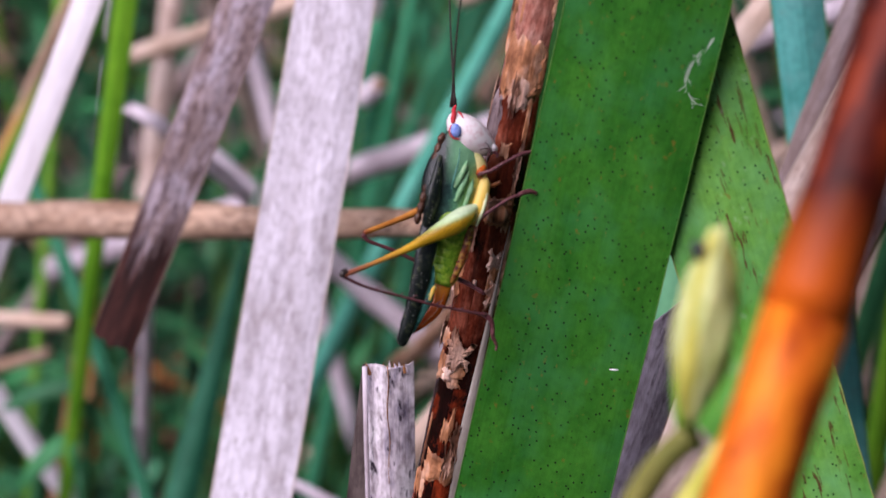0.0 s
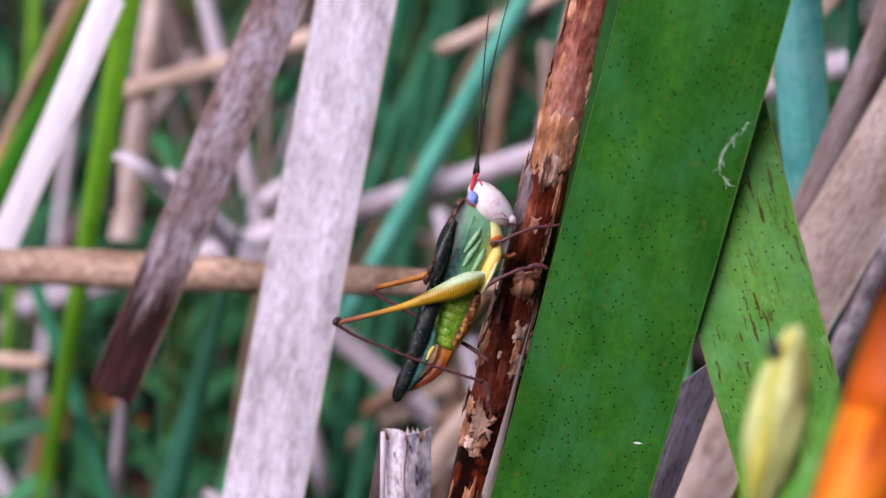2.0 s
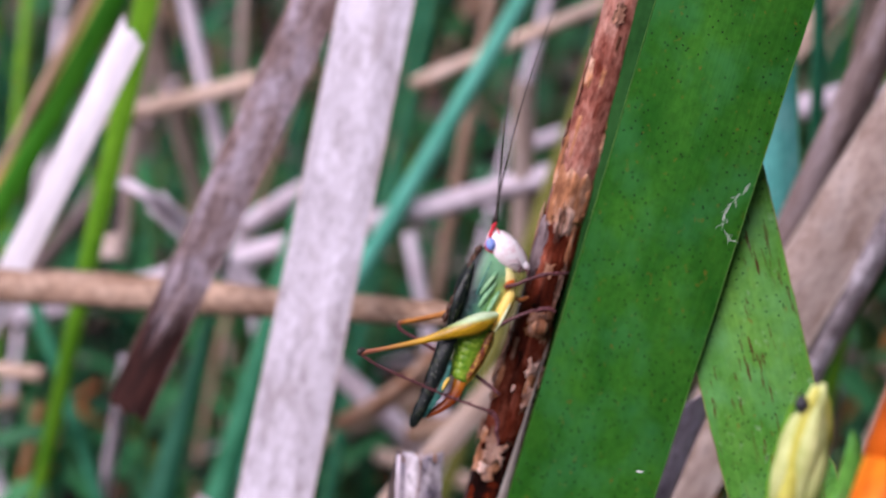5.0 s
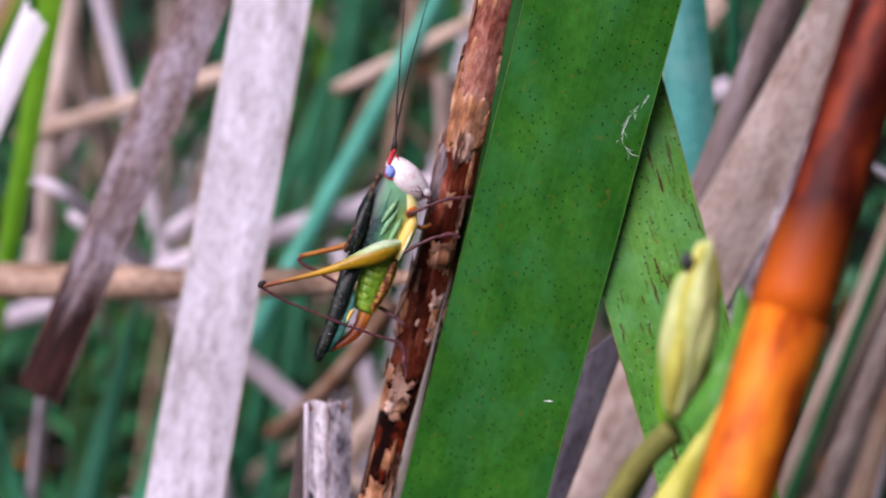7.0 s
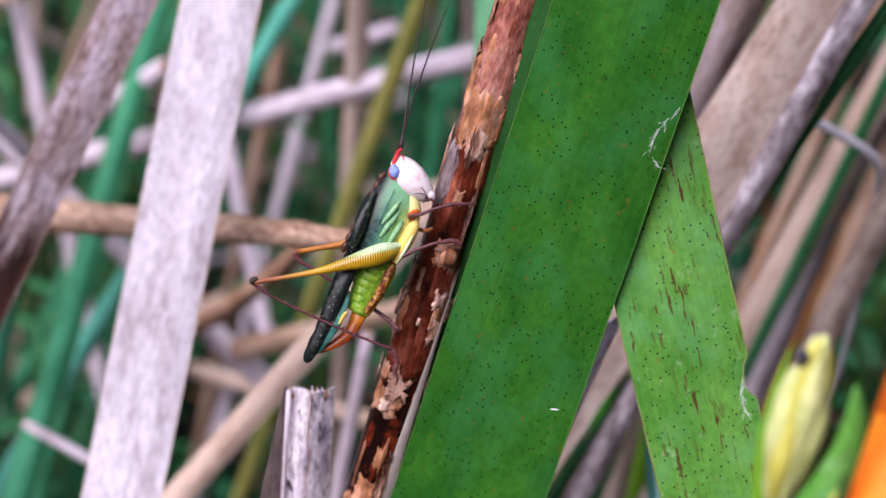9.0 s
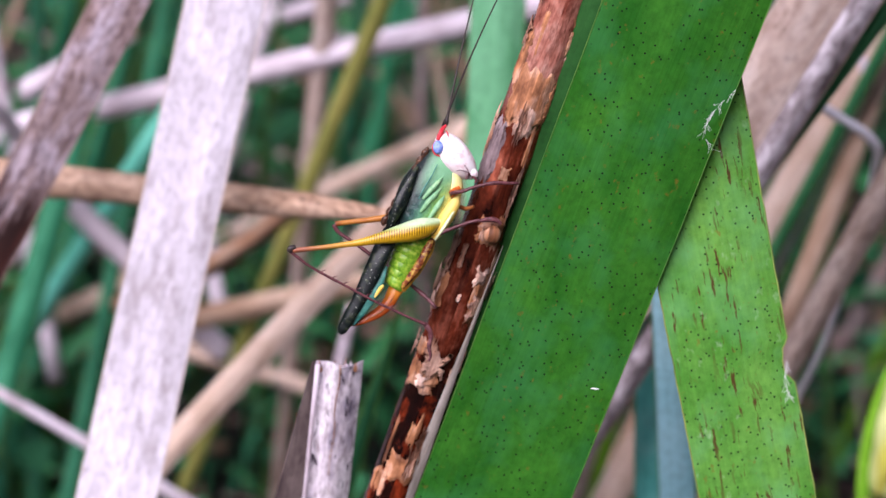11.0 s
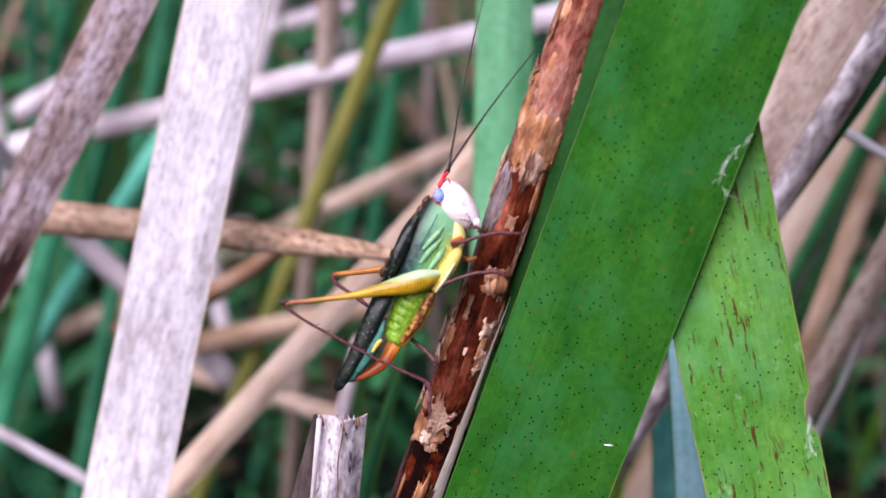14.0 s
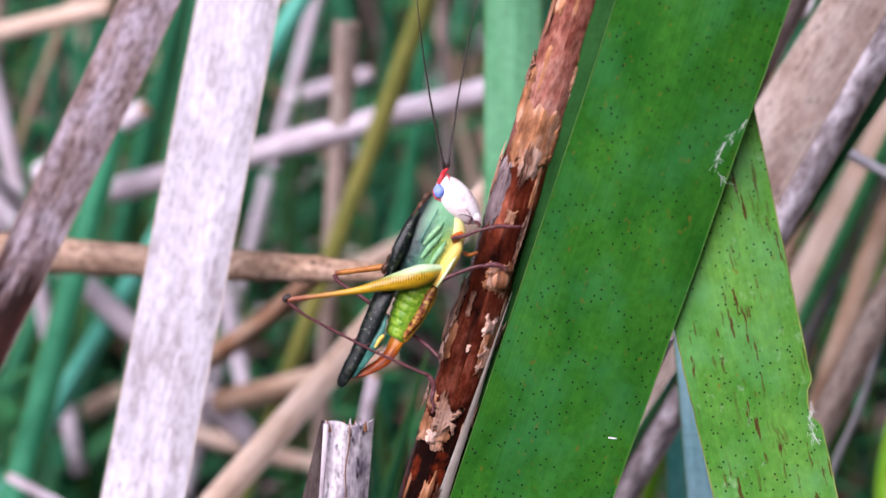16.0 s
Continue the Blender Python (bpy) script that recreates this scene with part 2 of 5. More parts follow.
TEAL = green_leaf("bluish_green_leaf", (0.012, 0.13, 0.065), (0.05, 0.28, 0.16), 0.35, vary=(0.35, 1.25))
SKYLEAF = green_leaf("blue_green_leaf", (0.045, 0.26, 0.22), (0.12, 0.42, 0.38), 0.25, flecks=0.5, bloom=(0.20, 0.44, 0.42))
# Lighter version of the blue-green leaf, with the sky's sheen in its colour.
SKYSHEEN = green_leaf("sky_sheen_leaf", (0.24, 0.50, 0.55), (0.38, 0.64, 0.70), 0.12, rough=0.4, sheen=0.4)
LIME = green_leaf("fresh_green_leaf", (0.07, 0.23, 0.008), (0.17, 0.38, 0.02), 0.3, margin=(-0.0008, -0.002, (0.40, 0.30, 0.02), 0.0012), side=True)
LIME2 = green_leaf("orange_edged_green_leaf", (0.02, 0.15, 0.006), (0.06, 0.26, 0.015), 0.2, margin=(-0.0006, -0.0018, (0.55, 0.24, 0.08), 0.0008), side=True)
SOFT = green_leaf("soft_green_leaf", (0.08, 0.27, 0.12), (0.16, 0.40, 0.22), 0.15)
DEEP = green_leaf("dark_green_leaf", (0.008, 0.05, 0.02), (0.02, 0.09, 0.035), 0.2)
OLIVE = green_leaf("olive_stalk", (0.12, 0.14, 0.03), (0.25, 0.23, 0.06), 0.3)
MIDGREEN = green_leaf("mid_green_leaf", (0.02, 0.11, 0.04), (0.05, 0.19, 0.08), 0.3)
GREYLILAC = dry_leaf("lilac_grey_leaf", (0.44, 0.38, 0.46), (0.62, 0.55, 0.66), (0.74, 0.67, 0.79), (0.12, 0.08, 0.10), 0.6, mottle=0.5)
CRUMBLY = dry_leaf("crumbling_grey_leaf", (0.10, 0.085, 0.085), (0.30, 0.26, 0.27), (0.66, 0.62, 0.66), (0.04, 0.03, 0.03), 0.8, mottle=0.8)
FLAKE = bark_of("bark_flake", (0.13, 0.055, 0.03), (0.34, 0.19, 0.125), (0.56, 0.40, 0.32), 0.7)
WOOD = bark_of("bared_wood", (0.13, 0.045, 0.016), (0.44, 0.21, 0.10), (0.72, 0.52, 0.40), 0.6)
# Dry leaf in dark tones; the shade on the stub's side is in the colour.
SHADEDSIDE = dry_leaf("shaded_stub_side", (0.025, 0.017, 0.017), (0.06, 0.042, 0.04), (0.14, 0.11, 0.10), (0.02, 0.012, 0.012), 0.6)


def fleshy(name, deep, mid, light, foot=None):
    """Smooth waxy skin with broad soft blotches."""
    m, t, b = nodes_of(name)
    broad = noise_of(t, stretched(t, 260, 110), 1.0, 3, 0.6)
    fine = noise_of(t, stretched(t, 900, 300), 1.0, 3, 0.6)
    col = ramp(t, broad, [(0.38, deep), (0.52, mid), (0.68, light)])
    col = mixed(t, 0.5, col, ramp(t, fine, [(0.3, (0.7, 0.6, 0.6)), (0.6, (1.1, 1.1, 1.1))]), 'MULTIPLY')
    if foot:
        _, along = leaf_place(t)
        col = mixed(t, span(t, along, foot[1], foot[0], broad, 0.012), col, foot[2])
    t.links.new(col, b.inputs["Base Color"])
    b.inputs["Roughness"].default_value = 0.5
    b.inputs["Specular IOR Level"].default_value = 0.15
    relief(t, b, fine, 0.3, 0.0002)
    return m


ORANGE = fleshy("orange_skin", (0.25, 0.026, 0.002), (0.64, 0.135, 0.004), (0.78, 0.25, 0.008))
DARKRED = fleshy("dark_red_skin", (0.018, 0.0016, 0.001), (0.085, 0.009, 0.003), (0.28, 0.040, 0.007), foot=(0.004, 0.014, (0.70, 0.13, 0.004)))
BUD = plain("bud_skin", (0.40, 0.46, 0.13), (0.62, 0.66, 0.28), 500)
RIM = plain("leaf_margin", (0.03, 0.13, 0.012), (0.10, 0.22, 0.03), 300)
RIMYELLOW = plain("yellow_margin", (0.10, 0.17, 0.03), (0.32, 0.36, 0.09), 300)
RIMTAN = plain("tan_margin", (0.16, 0.10, 0.07), (0.32, 0.23, 0.18), 300)
RIMPALE = plain("dry_margin", (0.40, 0.30, 0.22), (0.62, 0.54, 0.48), 300)
YELLOW = plain("yellow_bract", (0.42, 0.40, 0.04), (0.60, 0.58, 0.12), 500)
DARK = plain("dark_speck", (0.01, 0.01, 0.012), (0.04, 0.04, 0.05))
FIBRE = plain("white_fibre", (0.72, 0.74, 0.70), (0.85, 0.86, 0.84))


# ---- builders ----
def mesh_of(name, bm, mats):
    me = bpy.data.meshes.new(name)
    bm.to_mesh(me)
    bm.free()
    for mt in mats if isinstance(mats, (list, tuple)) else [mats]:
        me.materials.append(mt)
    for p in me.polygons:
        p.use_smooth = True
    return me


def part(name, bm, material, parent, label=""):
    ob = new(name, mesh_of(name, bm, material))
    ob.parent = parent
    return tagged(ob, label)


EYE = Vector((0.02, -0.02, 0.27))


def strip(a, b, wa, wb, bow=(0, 0, 0), face=None, cup=0.15, thick=0.0004, wob=0.03, seed=0, tip=None, ends=(0, 0), twist=0.0, n=28, slant=0.0, notch=None):
    """A leaf: a thick strip from a to b (bow: how far its middle is off the line), cupped across, with uneven edges."""
    rnd = random.Random(seed)
    ph = [rnd.uniform(0, 6.3) for _ in range(6)]
    a, b, bow = Vector(a), Vector(b), Vector(bow)
    bm = bmesh.new()
    uvl = bm.loops.layers.uv.new("UVMap")
    m = 6
    length = (b - a).length
    rows = []
    for i in range(n + 1):
        s = i / n
        c = a.lerp(b, s) + bow * 4 * s * (1 - s)
        along = ((b - a) + bow * 4 * (1 - 2 * s)).normalized()
        f = Vector(face) if face is not None else (EYE - c)
        side = along.cross(f).normalized()
        if twist:
            side = Matrix.Rotation(twist * (s - 0.5), 3, along) @ side
        front = side.cross(along).normalized()
        w = wa + (wb - wa) * s
        if tip == 'point':
            w *= min(1.0, (1 - s) * 3.2 + 0.02)
        if tip == 'taper':
            w *= (1 - s) ** 0.6 + 0.02
        nick = 0.014 * noise.noise(Vector((s * 90, seed, 1.0)))
        el = 1 + nick + wob * (math.sin(9 * s + ph[0]) + 0.6 * math.sin(23 * s + ph[1]))
        er = 1 + 0.014 * noise.noise(Vector((s * 90, seed, 7.0))) + wob * (math.sin(8 * s + ph[2]) + 0.6 * math.sin(27 * s + ph[3]))
        if notch:
            k = abs((c - Vector(notch[0])).dot(along)) / notch[2]
            er *= 1 - notch[1] * max(0.0, 1 - k * k) * (1 + 0.5 * noise.noise(Vector((s * 900, 3, seed))))
        top, bot = [], []
        for j in range(m + 1):
            u = j / m * 2 - 1
            e = el if u < 0 else er
            p = c + side * (u * w / 2 * e) + front * (-cup * w * (u * u - 0.4))
            p += front * (w * 0.02 * math.sin(11 * s + 3 * u + ph[4]))
            if i in (0, n):
                p += along * (rnd.uniform(-1, 1) * w * ends[0 if i == 0 else 1] + slant * u * w * (i == n))
            th = thick * (1.0 - 0.7 * u * u)
            top.append((bm.verts.new(p + front * th / 2), (u * w / 2, s * length)))
            bot.append((bm.verts.new(p - front * th / 2), (u * w / 2, s * length)))
        rows.append((top, bot))

    def quad(*vs, rim=False):
        fc = bm.faces.new([v for v, _ in vs])
        if rim:
            for e in fc.edges:
                e.smooth = False
        for lp, (_, uv) in zip(fc.loops, vs):
            lp[uvl].uv = uv
    for (t0, b0), (t1, b1) in zip(rows, rows[1:]):
        for j in range(m):
            quad(t0[j], t0[j + 1], t1[j + 1], t1[j])
            quad(b0[j + 1], b0[j], b1[j], b1[j + 1])
        quad(b0[0], t0[0], t1[0], b1[0], rim=True)
        quad(t0[m], b0[m], b1[m], t1[m], rim=True)
    for (t, bb), flip in ((rows[0], 1), (rows[-1], 0)):
        for j in range(m):
            q = (t[j], t[j + 1], bb[j + 1], bb[j])
            quad(*(q[::-1] if flip else q), rim=True)
    bmesh.ops.recalc_face_normals(bm, faces=bm.faces)
    return bm


def tube(points, radii, sides=14, rough=0.0, seed=0, flat=1.0, up=None, close=True):
    """A rounded rod along points with the given radii, with uv in metres; flat squashes it across."""
    rnd = random.Random(seed)
    pts = [Vector(p) for p in points]
    bm = bmesh.new()
    uvl = bm.loops.layers.uv.new("UVMap")
    rings, s = [], 0.0
    ref = Vector(up) if up is not None else None
    for i, p in enumerate(pts):
        along = (pts[min(i + 1, len(pts) - 1)] - pts[max(i - 1, 0)]).normalized()
        if ref is None:
            ref = along.orthogonal()
        x = (ref - along * ref.dot(along)).normalized()
        ref = x
        y = along.cross(x)
        if i:
            s += (p - pts[i - 1]).length
        ring = []
        for j in range(sides + 1):
            an = 2 * math.pi * (j % sides) / sides
            r = radii[i]
            k = 1 + rough * (noise.noise(Vector((math.cos(an) * 1.5, math.sin(an) * 1.5, s / (r + 1e-5) * 0.4 + seed))))
            if j < sides:
                v = bm.verts.new(p + (x * math.cos(an) + y * math.sin(an) * flat) * r * k)
            else:
                v = ring[0][0]
            ring.append((v, (an * r if j < sides else 2 * math.pi * r, s)))
        rings.append(ring)
    for r0, r1 in zip(rings, rings[1:]):
        for j in range(sides):
            q = (r0[j], r0[j + 1], r1[j + 1], r1[j])
            fc = bm.faces.new([v for v, _ in q])
            for lp, (_, uv) in zip(fc.loops, q):
                lp[uvl].uv = uv
    if close:
        for ring in (rings[0][::-1], rings[-1]):
            vs = [v for v, _ in ring[:sides] ] if ring is rings[-1] else [v for v, _ in ring[1:]]
            bm.faces.new(vs)
    bmesh.ops.recalc_face_normals(bm, faces=bm.faces)
    return bm


def smooth_line(points, n=40):
    """A Catmull-Rom line through the points; the fourth value of each is a radius."""
    p = [np.array(q, float) for q in points]
    p = [2 * p[0] - p[1], *p, 2 * p[-1] - p[-2]]
    out = []
    k = len(p) - 3
    for i in range(n + 1):
        s = min(i / n * k, k - 1e-6)
        a = int(s)
        t = s - a
        p0, p1, p2, p3 = p[a:a + 4]
        out.append(0.5 * (2 * p1 + (p2 - p0) * t + (2 * p0 - 5 * p1 + 4 * p2 - p3) * t * t + (3 * p1 - p0 - 3 * p2 + p3) * t ** 3))
    return out


def leaf(name, a, b, wa, wb, material, label, category="reed leaf", group="", **how):
    how.setdefault("seed", sum(map(ord, label)) % 997)
    edge = how.pop("edge", None)
    if not edge:
        ob = new(name, mesh_of(name, strip(a, b, wa, wb, **how), material))
        return tagged(ob, label, category, group)
    ob = tagged(new(name), label, category, group)
    bm = strip(a, b, wa, wb, **how)
    n = how.get("n", 28)
    bm.verts.ensure_lookup_table()
    rims = [[bm.verts[i * 14 + j].co.copy() for i in range(n + 1)] for j in (0, 12)]
    blade = part("blade", bm, material, ob)
    for rim in rims:
        part("margin", tube(rim, [edge[1]] * (n + 1), sides=6, rough=0.3), edge[0], blade, edge[2])
    return ob


def stalk(name, a, b, ra, rb, material, label, category="stalk", group="", bow=(0, 0, 0), n=24, rough=0.12, seed=1, flat=1.0):
    a, b, bow = Vector(a), Vector(b), Vector(bow)
    pts = [a.lerp(b, i / n) + bow * 4 * (i / n) * (1 - i / n) for i in range(n + 1)]
    if max(ra, rb) > 0.0006 and category == "stalk":
        ob = tagged(new(name), label, category, group)
        part("stalk_body", tube(pts, [ra + (rb - ra) * i / n for i in range(n + 1)], rough=rough, seed=seed, flat=flat), material, ob)
        out = (pts[-1] - pts[-2]).normalized()
        core = [pts[-1] + out * q * rb for q in (-0.3, 0.06, 0.18, 0.24)]
        part("broken_end", tube(core, [rb * q for q in (0.9, 0.84, 0.6, 0.15)], rough=0.5, seed=seed + 7, flat=flat), TAN2, ob, "brown broken end")
        return ob
    ob = new(name, mesh_of(name, tube(pts, [ra + (rb - ra) * i / n for i in range(n + 1)], rough=rough, seed=seed, flat=flat), material))
    return tagged(ob, label, category, group)


# ---- ground ----
soil, st, sb = nodes_of("leaf_litter_soil")
tc = st.nodes.new("ShaderNodeTexCoord")
n1 = noise_of(st, tc.outputs["Object"], 60, 6, 0.7)
n2 = noise_of(st, tc.outputs["Object"], 7, 4, 0.6)
# Near-black tones put the thicket's shade into the soil colour.
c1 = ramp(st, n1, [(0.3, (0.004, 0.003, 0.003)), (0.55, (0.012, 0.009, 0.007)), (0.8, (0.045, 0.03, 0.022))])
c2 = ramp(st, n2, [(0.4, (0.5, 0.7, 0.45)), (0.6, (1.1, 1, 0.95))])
st.links.new(mixed(st, 1.0, c1, c2, 'MULTIPLY'), sb.inputs["Base Color"])
sb.inputs["Roughness"].default_value = 0.95
relief(st, sb, n1, 1.0, 0.01)
bm = bmesh.new()
xs = [-60, -15, -4] + [-1.5 + 0.06 * i for i in range(51)] + [4, 15, 60]
ys = [-60, -15, -3] + [-0.6 + 0.06 * i for i in range(51)] + [5, 15, 60]
grid = [[bm.verts.new((x, y, 0.012 * noise.noise(Vector((x * 9, y * 9, 0))) + 0.006 * noise.noise(Vector((x * 31, y * 31, 3)))
                       if abs(x) < 3 and abs(y) < 3 else 0)) for x in xs] for y in ys]
for r0, r1 in zip(grid, grid[1:]):
    for i in range(len(xs) - 1):
        bm.faces.new((r0[i], r0[i + 1], r1[i + 1], r1[i]))
tagged(new("ground", mesh_of("ground", bm, soil)), "soil with leaf litter, darkened for the shade of the thicket", "ground", kind="structure")

# ---- the near plants, in the order of their depth ----
leaf("pale_reed_leaf", (-0.0511, 0.2709, 0.0020), (0.0384, 0.4661, 0.4000), 0.0081, 0.0084, PALE,
     "bleached pale dry reed leaf standing upright", wob=0.012, cup=0.035, n=60, edge=(RIMPALE, 0.00006, "brownish margin"))

grey = leaf("grey_reed_leaf", (-0.0487, 0.3332, 0.1035), (0.0539, 0.3779, 0.3014), 0.0053, 0.0075, GREY_ENDED,
            "grey-brown dry reed leaf hanging with a torn dark end", wob=0.02, ends=(0.08, 0), cup=0.06, n=50, face=(-0.1, -1, 0.5), edge=(RIMTAN, 0.00006, "tan margin"))

pts = smooth_line([(*(-0.1022, 0.3689, 0.1055), 0.0022), (*(-0.0579, 0.3565, 0.1091), 0.0022), (*(-0.0281, 0.3472, 0.1107), 0.0018),
                   (*(-0.0142, 0.3348, 0.1150), 0.0015), (*(-0.0034, 0.3224, 0.1193), 0.0007)], 50)
speckled = tagged(new("speckled_dead_stalk"), "tan speckled dead stalk lying level behind the reeds", "stalk")
part("stalk_body", tube([p[:3] for p in pts], [p[3] for p in pts], rough=0.16, seed=3, flat=0.8), CORK, speckled)
end_at, end_way = Vector(pts[-1][:3]), (Vector(pts[-1][:3]) - Vector(pts[-2][:3])).normalized()
for q in (-1, 0, 1):
    foot = end_at + Vector((0, 0, q * 0.0005)) - end_way * 0.001
    part("splinter", strip(foot, foot + end_way * (0.0028 + 0.0006 * q), 0.0005, 0.0003, tip='taper', cup=0.1, n=8, seed=q + 5), TAN2, speckled, "split fibre at the broken end")
big = leaf("broad_cattail_leaf", (-0.0289, 0.2723, 0.0020), (0.0882, 0.2942, 0.3600), 0.0124, 0.0162, BLADE,
           "broad deep green cattail leaf with tiny black dots", category="cattail leaf", wob=0.005, cup=0.025, n=60, edge=(RIM, 0.00005, "olive margin"))
# The fold beside the stem gets its shade from this darker green.
part("folded_edge", strip((-0.0167, 0.2808, 0.0555), (0.0312, 0.2904, 0.2184), 0.0036, 0.0054, face=(-0.85, -0.58, -0.42), cup=0.1, wob=0.03, n=40, seed=8), FOLDSHADE, big, "folded-back edge, green darkened for its shade")
leaf("spotted_cattail_leaf", (0.0555, 0.2591, 0.0000), (0.0215, 0.2837, 0.1534), 0.0097, 0.0109, SPOTTED,
     "light green cattail leaf with rust streaks and a frayed edge", category="cattail leaf", wob=0.008, cup=0.03, n=320, notch=((0.0327, 0.2747, 0.1250), 0.16, 0.0022), edge=(RIMYELLOW, 0.00007, "yellowish withered margin"))
leaf("blue_green_cattail_leaf", (0.0295, 0.3336, 0.0000), (0.0223, 0.3561, 0.2566), 0.0035, 0.0072, SKYLEAF,
     "dull blue-green cattail leaf behind the broad green one", category="cattail leaf", wob=0.01, edge=(RIM, 0.00008, "yellowish margin"))
# Added leaf: the bright, sky-reflecting lower part of the blue-green one.
leaf("glaucous_cattail_leaf", (0.0350, 0.3180, 0.0000), (0.0252, 0.3180, 0.1170), 0.0040, 0.0038, SKYSHEEN,
     "pale sky-blue waxy cattail leaf behind the spotted one", category="cattail leaf", wob=0.01, cup=0.05, face=(0.0, -1, 0.75), edge=(RIM, 0.00006, "green margin"))
leaf("wide_tan_leaf", (-0.0429, 0.3280, 0.0000), (0.1208, 0.3439, 0.2682), 0.0076, 0.0079, TAN,
     "wide tan dry cattail leaf with dark flecks", category="cattail leaf", wob=0.01, cup=0.08, edge=(RIMPALE, 0.0001, "pale margin"))
leaf("grey_cattail_leaf", (-0.0261, 0.3342, 0.0000), (0.0481, 0.3342, 0.1436), 0.0021, 0.0030, CRUMBLY,
     "grey crumbling dry cattail leaf split along its edge", category="cattail leaf", wob=0.05, ends=(0, .3), cup=0.2, edge=(RIMTAN, 0.00007, "brown margin"))
leaf("lilac_grey_leaf", (-0.0352, 0.2980, 0.0000), (0.0174, 0.2980, 0.1195), 0.0062, 0.0064, GREYLILAC,
     "lilac-grey weathered cattail leaf with a dark crack", category="cattail leaf", wob=0.03, cup=0.1, ends=(0, 0.06), slant=0.8, n=40, face=(0.25, -1, 0.8), edge=(RIMTAN, 0.00006, "brown margin"))
leaf("brown_cattail_leaf", (-0.0286, 0.3410, 0.0000), (0.0854, 0.3410, 0.2478), 0.0043, 0.0035, GREY,
     "grey-brown dry cattail leaf with a dark stripe", category="cattail leaf", wob=0.03, cup=0.25, edge=(RIMTAN, 0.00007, "brown margin"))
leaf("dark_green_leaf", (-0.0354, 0.3379, 0.0000), (0.1018, 0.3379, 0.2234), 0.0014, 0.0017, MIDGREEN,
     "dark green narrow cattail leaf beside dry ones", category="cattail leaf", cup=0.2, edge=(RIM, 0.00007, "pale green margin"))
leaf("russet_leaf", (0.0076, 0.3410, 0.0715), (0.0530, 0.3410, 0.1531), 0.0015, 0.0015, RUSSET,
     "rust-orange edge of a withered leaf", wob=0.08)

# the folded stub of a cut reed
stub = tagged(new("cut_reed_stub"), "cut dry reed stub, pale streaked front and dark side", "reed stub")
part("front_face", strip((-0.0180, 0.2765, 0.0000), (-0.0080, 0.2906, 0.1180), 0.0045, 0.0044, ends=(0, 0.07), cup=0.2, wob=0.02, thick=0.0006, seed=5, n=80), STREAKED, stub)
# Turned away from the front and coloured dark as its shaded side.
part("side_face", strip((-0.0300, 0.2830, 0.0000), (-0.0104, 0.2913, 0.1178), 0.0200, 0.0005, ends=(0, 0.1), cup=0.02, wob=0.004, thick=0.0006, seed=6, face=(-0.5, -1, 0.2)), SHADEDSIDE, stub, "side face, coloured dark for its shade")
rnd = random.Random(61)
for i in range(11):
    foot = Vector((-0.0098 + 0.0036 * i / 10, 0.2903 + 0.0004 * math.sin(3.1 * i / 10), 0.1172))
    part("frayed_fibre", strip(foot, foot + Vector((rnd.gauss(0, 0.0002), -0.0001, rnd.uniform(0.0009, 0.0015))), 0.0004, 0.00025, tip='taper', cup=0.1, n=6, thick=0.0001, seed=i),
         STREAKED if i % 3 else RUSSET, stub)
part("rolled_edge", tube([Vector((-0.0180 - 0.0021, 0.2760, 0.0)).lerp(Vector((-0.0101, 0.2899, 0.1182)), i / 20) for i in range(21)], [0.00022] * 21, sides=8, rough=0.3, seed=3), LILAC, stub, "pale rolled edge")
part("crack", tube([Vector((-0.0080, 0.2899, 0.1182)).lerp(Vector((-0.0095, 0.2878, 0.1000)), i / 20) + Vector((0.0001 * math.sin(i), 0, 0)) for i in range(21)], [0.00006] * 21, sides=6, rough=0.5), RUSTBROWN, stub, "brown split along the front")


# ---- the dead stem on which the katydid sits ----
STEM_A, STEM_B = Vector((-0.0066, 0.2809, 0.0979)), Vector((0.0168, 0.2892, 0.1723))
STEM_R = 0.0021
stem_dir = (STEM_B - STEM_A).normalized()
STEM_A = STEM_A - stem_dir * (STEM_A.z / stem_dir.z)
STEM_B = STEM_B + stem_dir * 0.08
stem_x = (EYE - STEM_A).cross(stem_dir).normalized()      # points to its left as seen from the front
stem_f = stem_dir.cross(stem_x) * -1
if stem_f.dot(EYE - STEM_A) < 0:
    stem_f = -stem_f


def on_stem(s, ang, lift=0.0):
    """A place on the bark: s metres up the stem, ang degrees from its front towards the broad leaf."""
    a = radians(ang)
    c = STEM_A + stem_dir * s
    out = stem_f * math.cos(a) - stem_x * math.sin(a)
    k = 1 + 0.07 * noise.noise(Vector((math.cos(a) * 1.3, math.sin(a) * 1.3, s * 240)))
    return c + out * (STEM_R * k + lift)


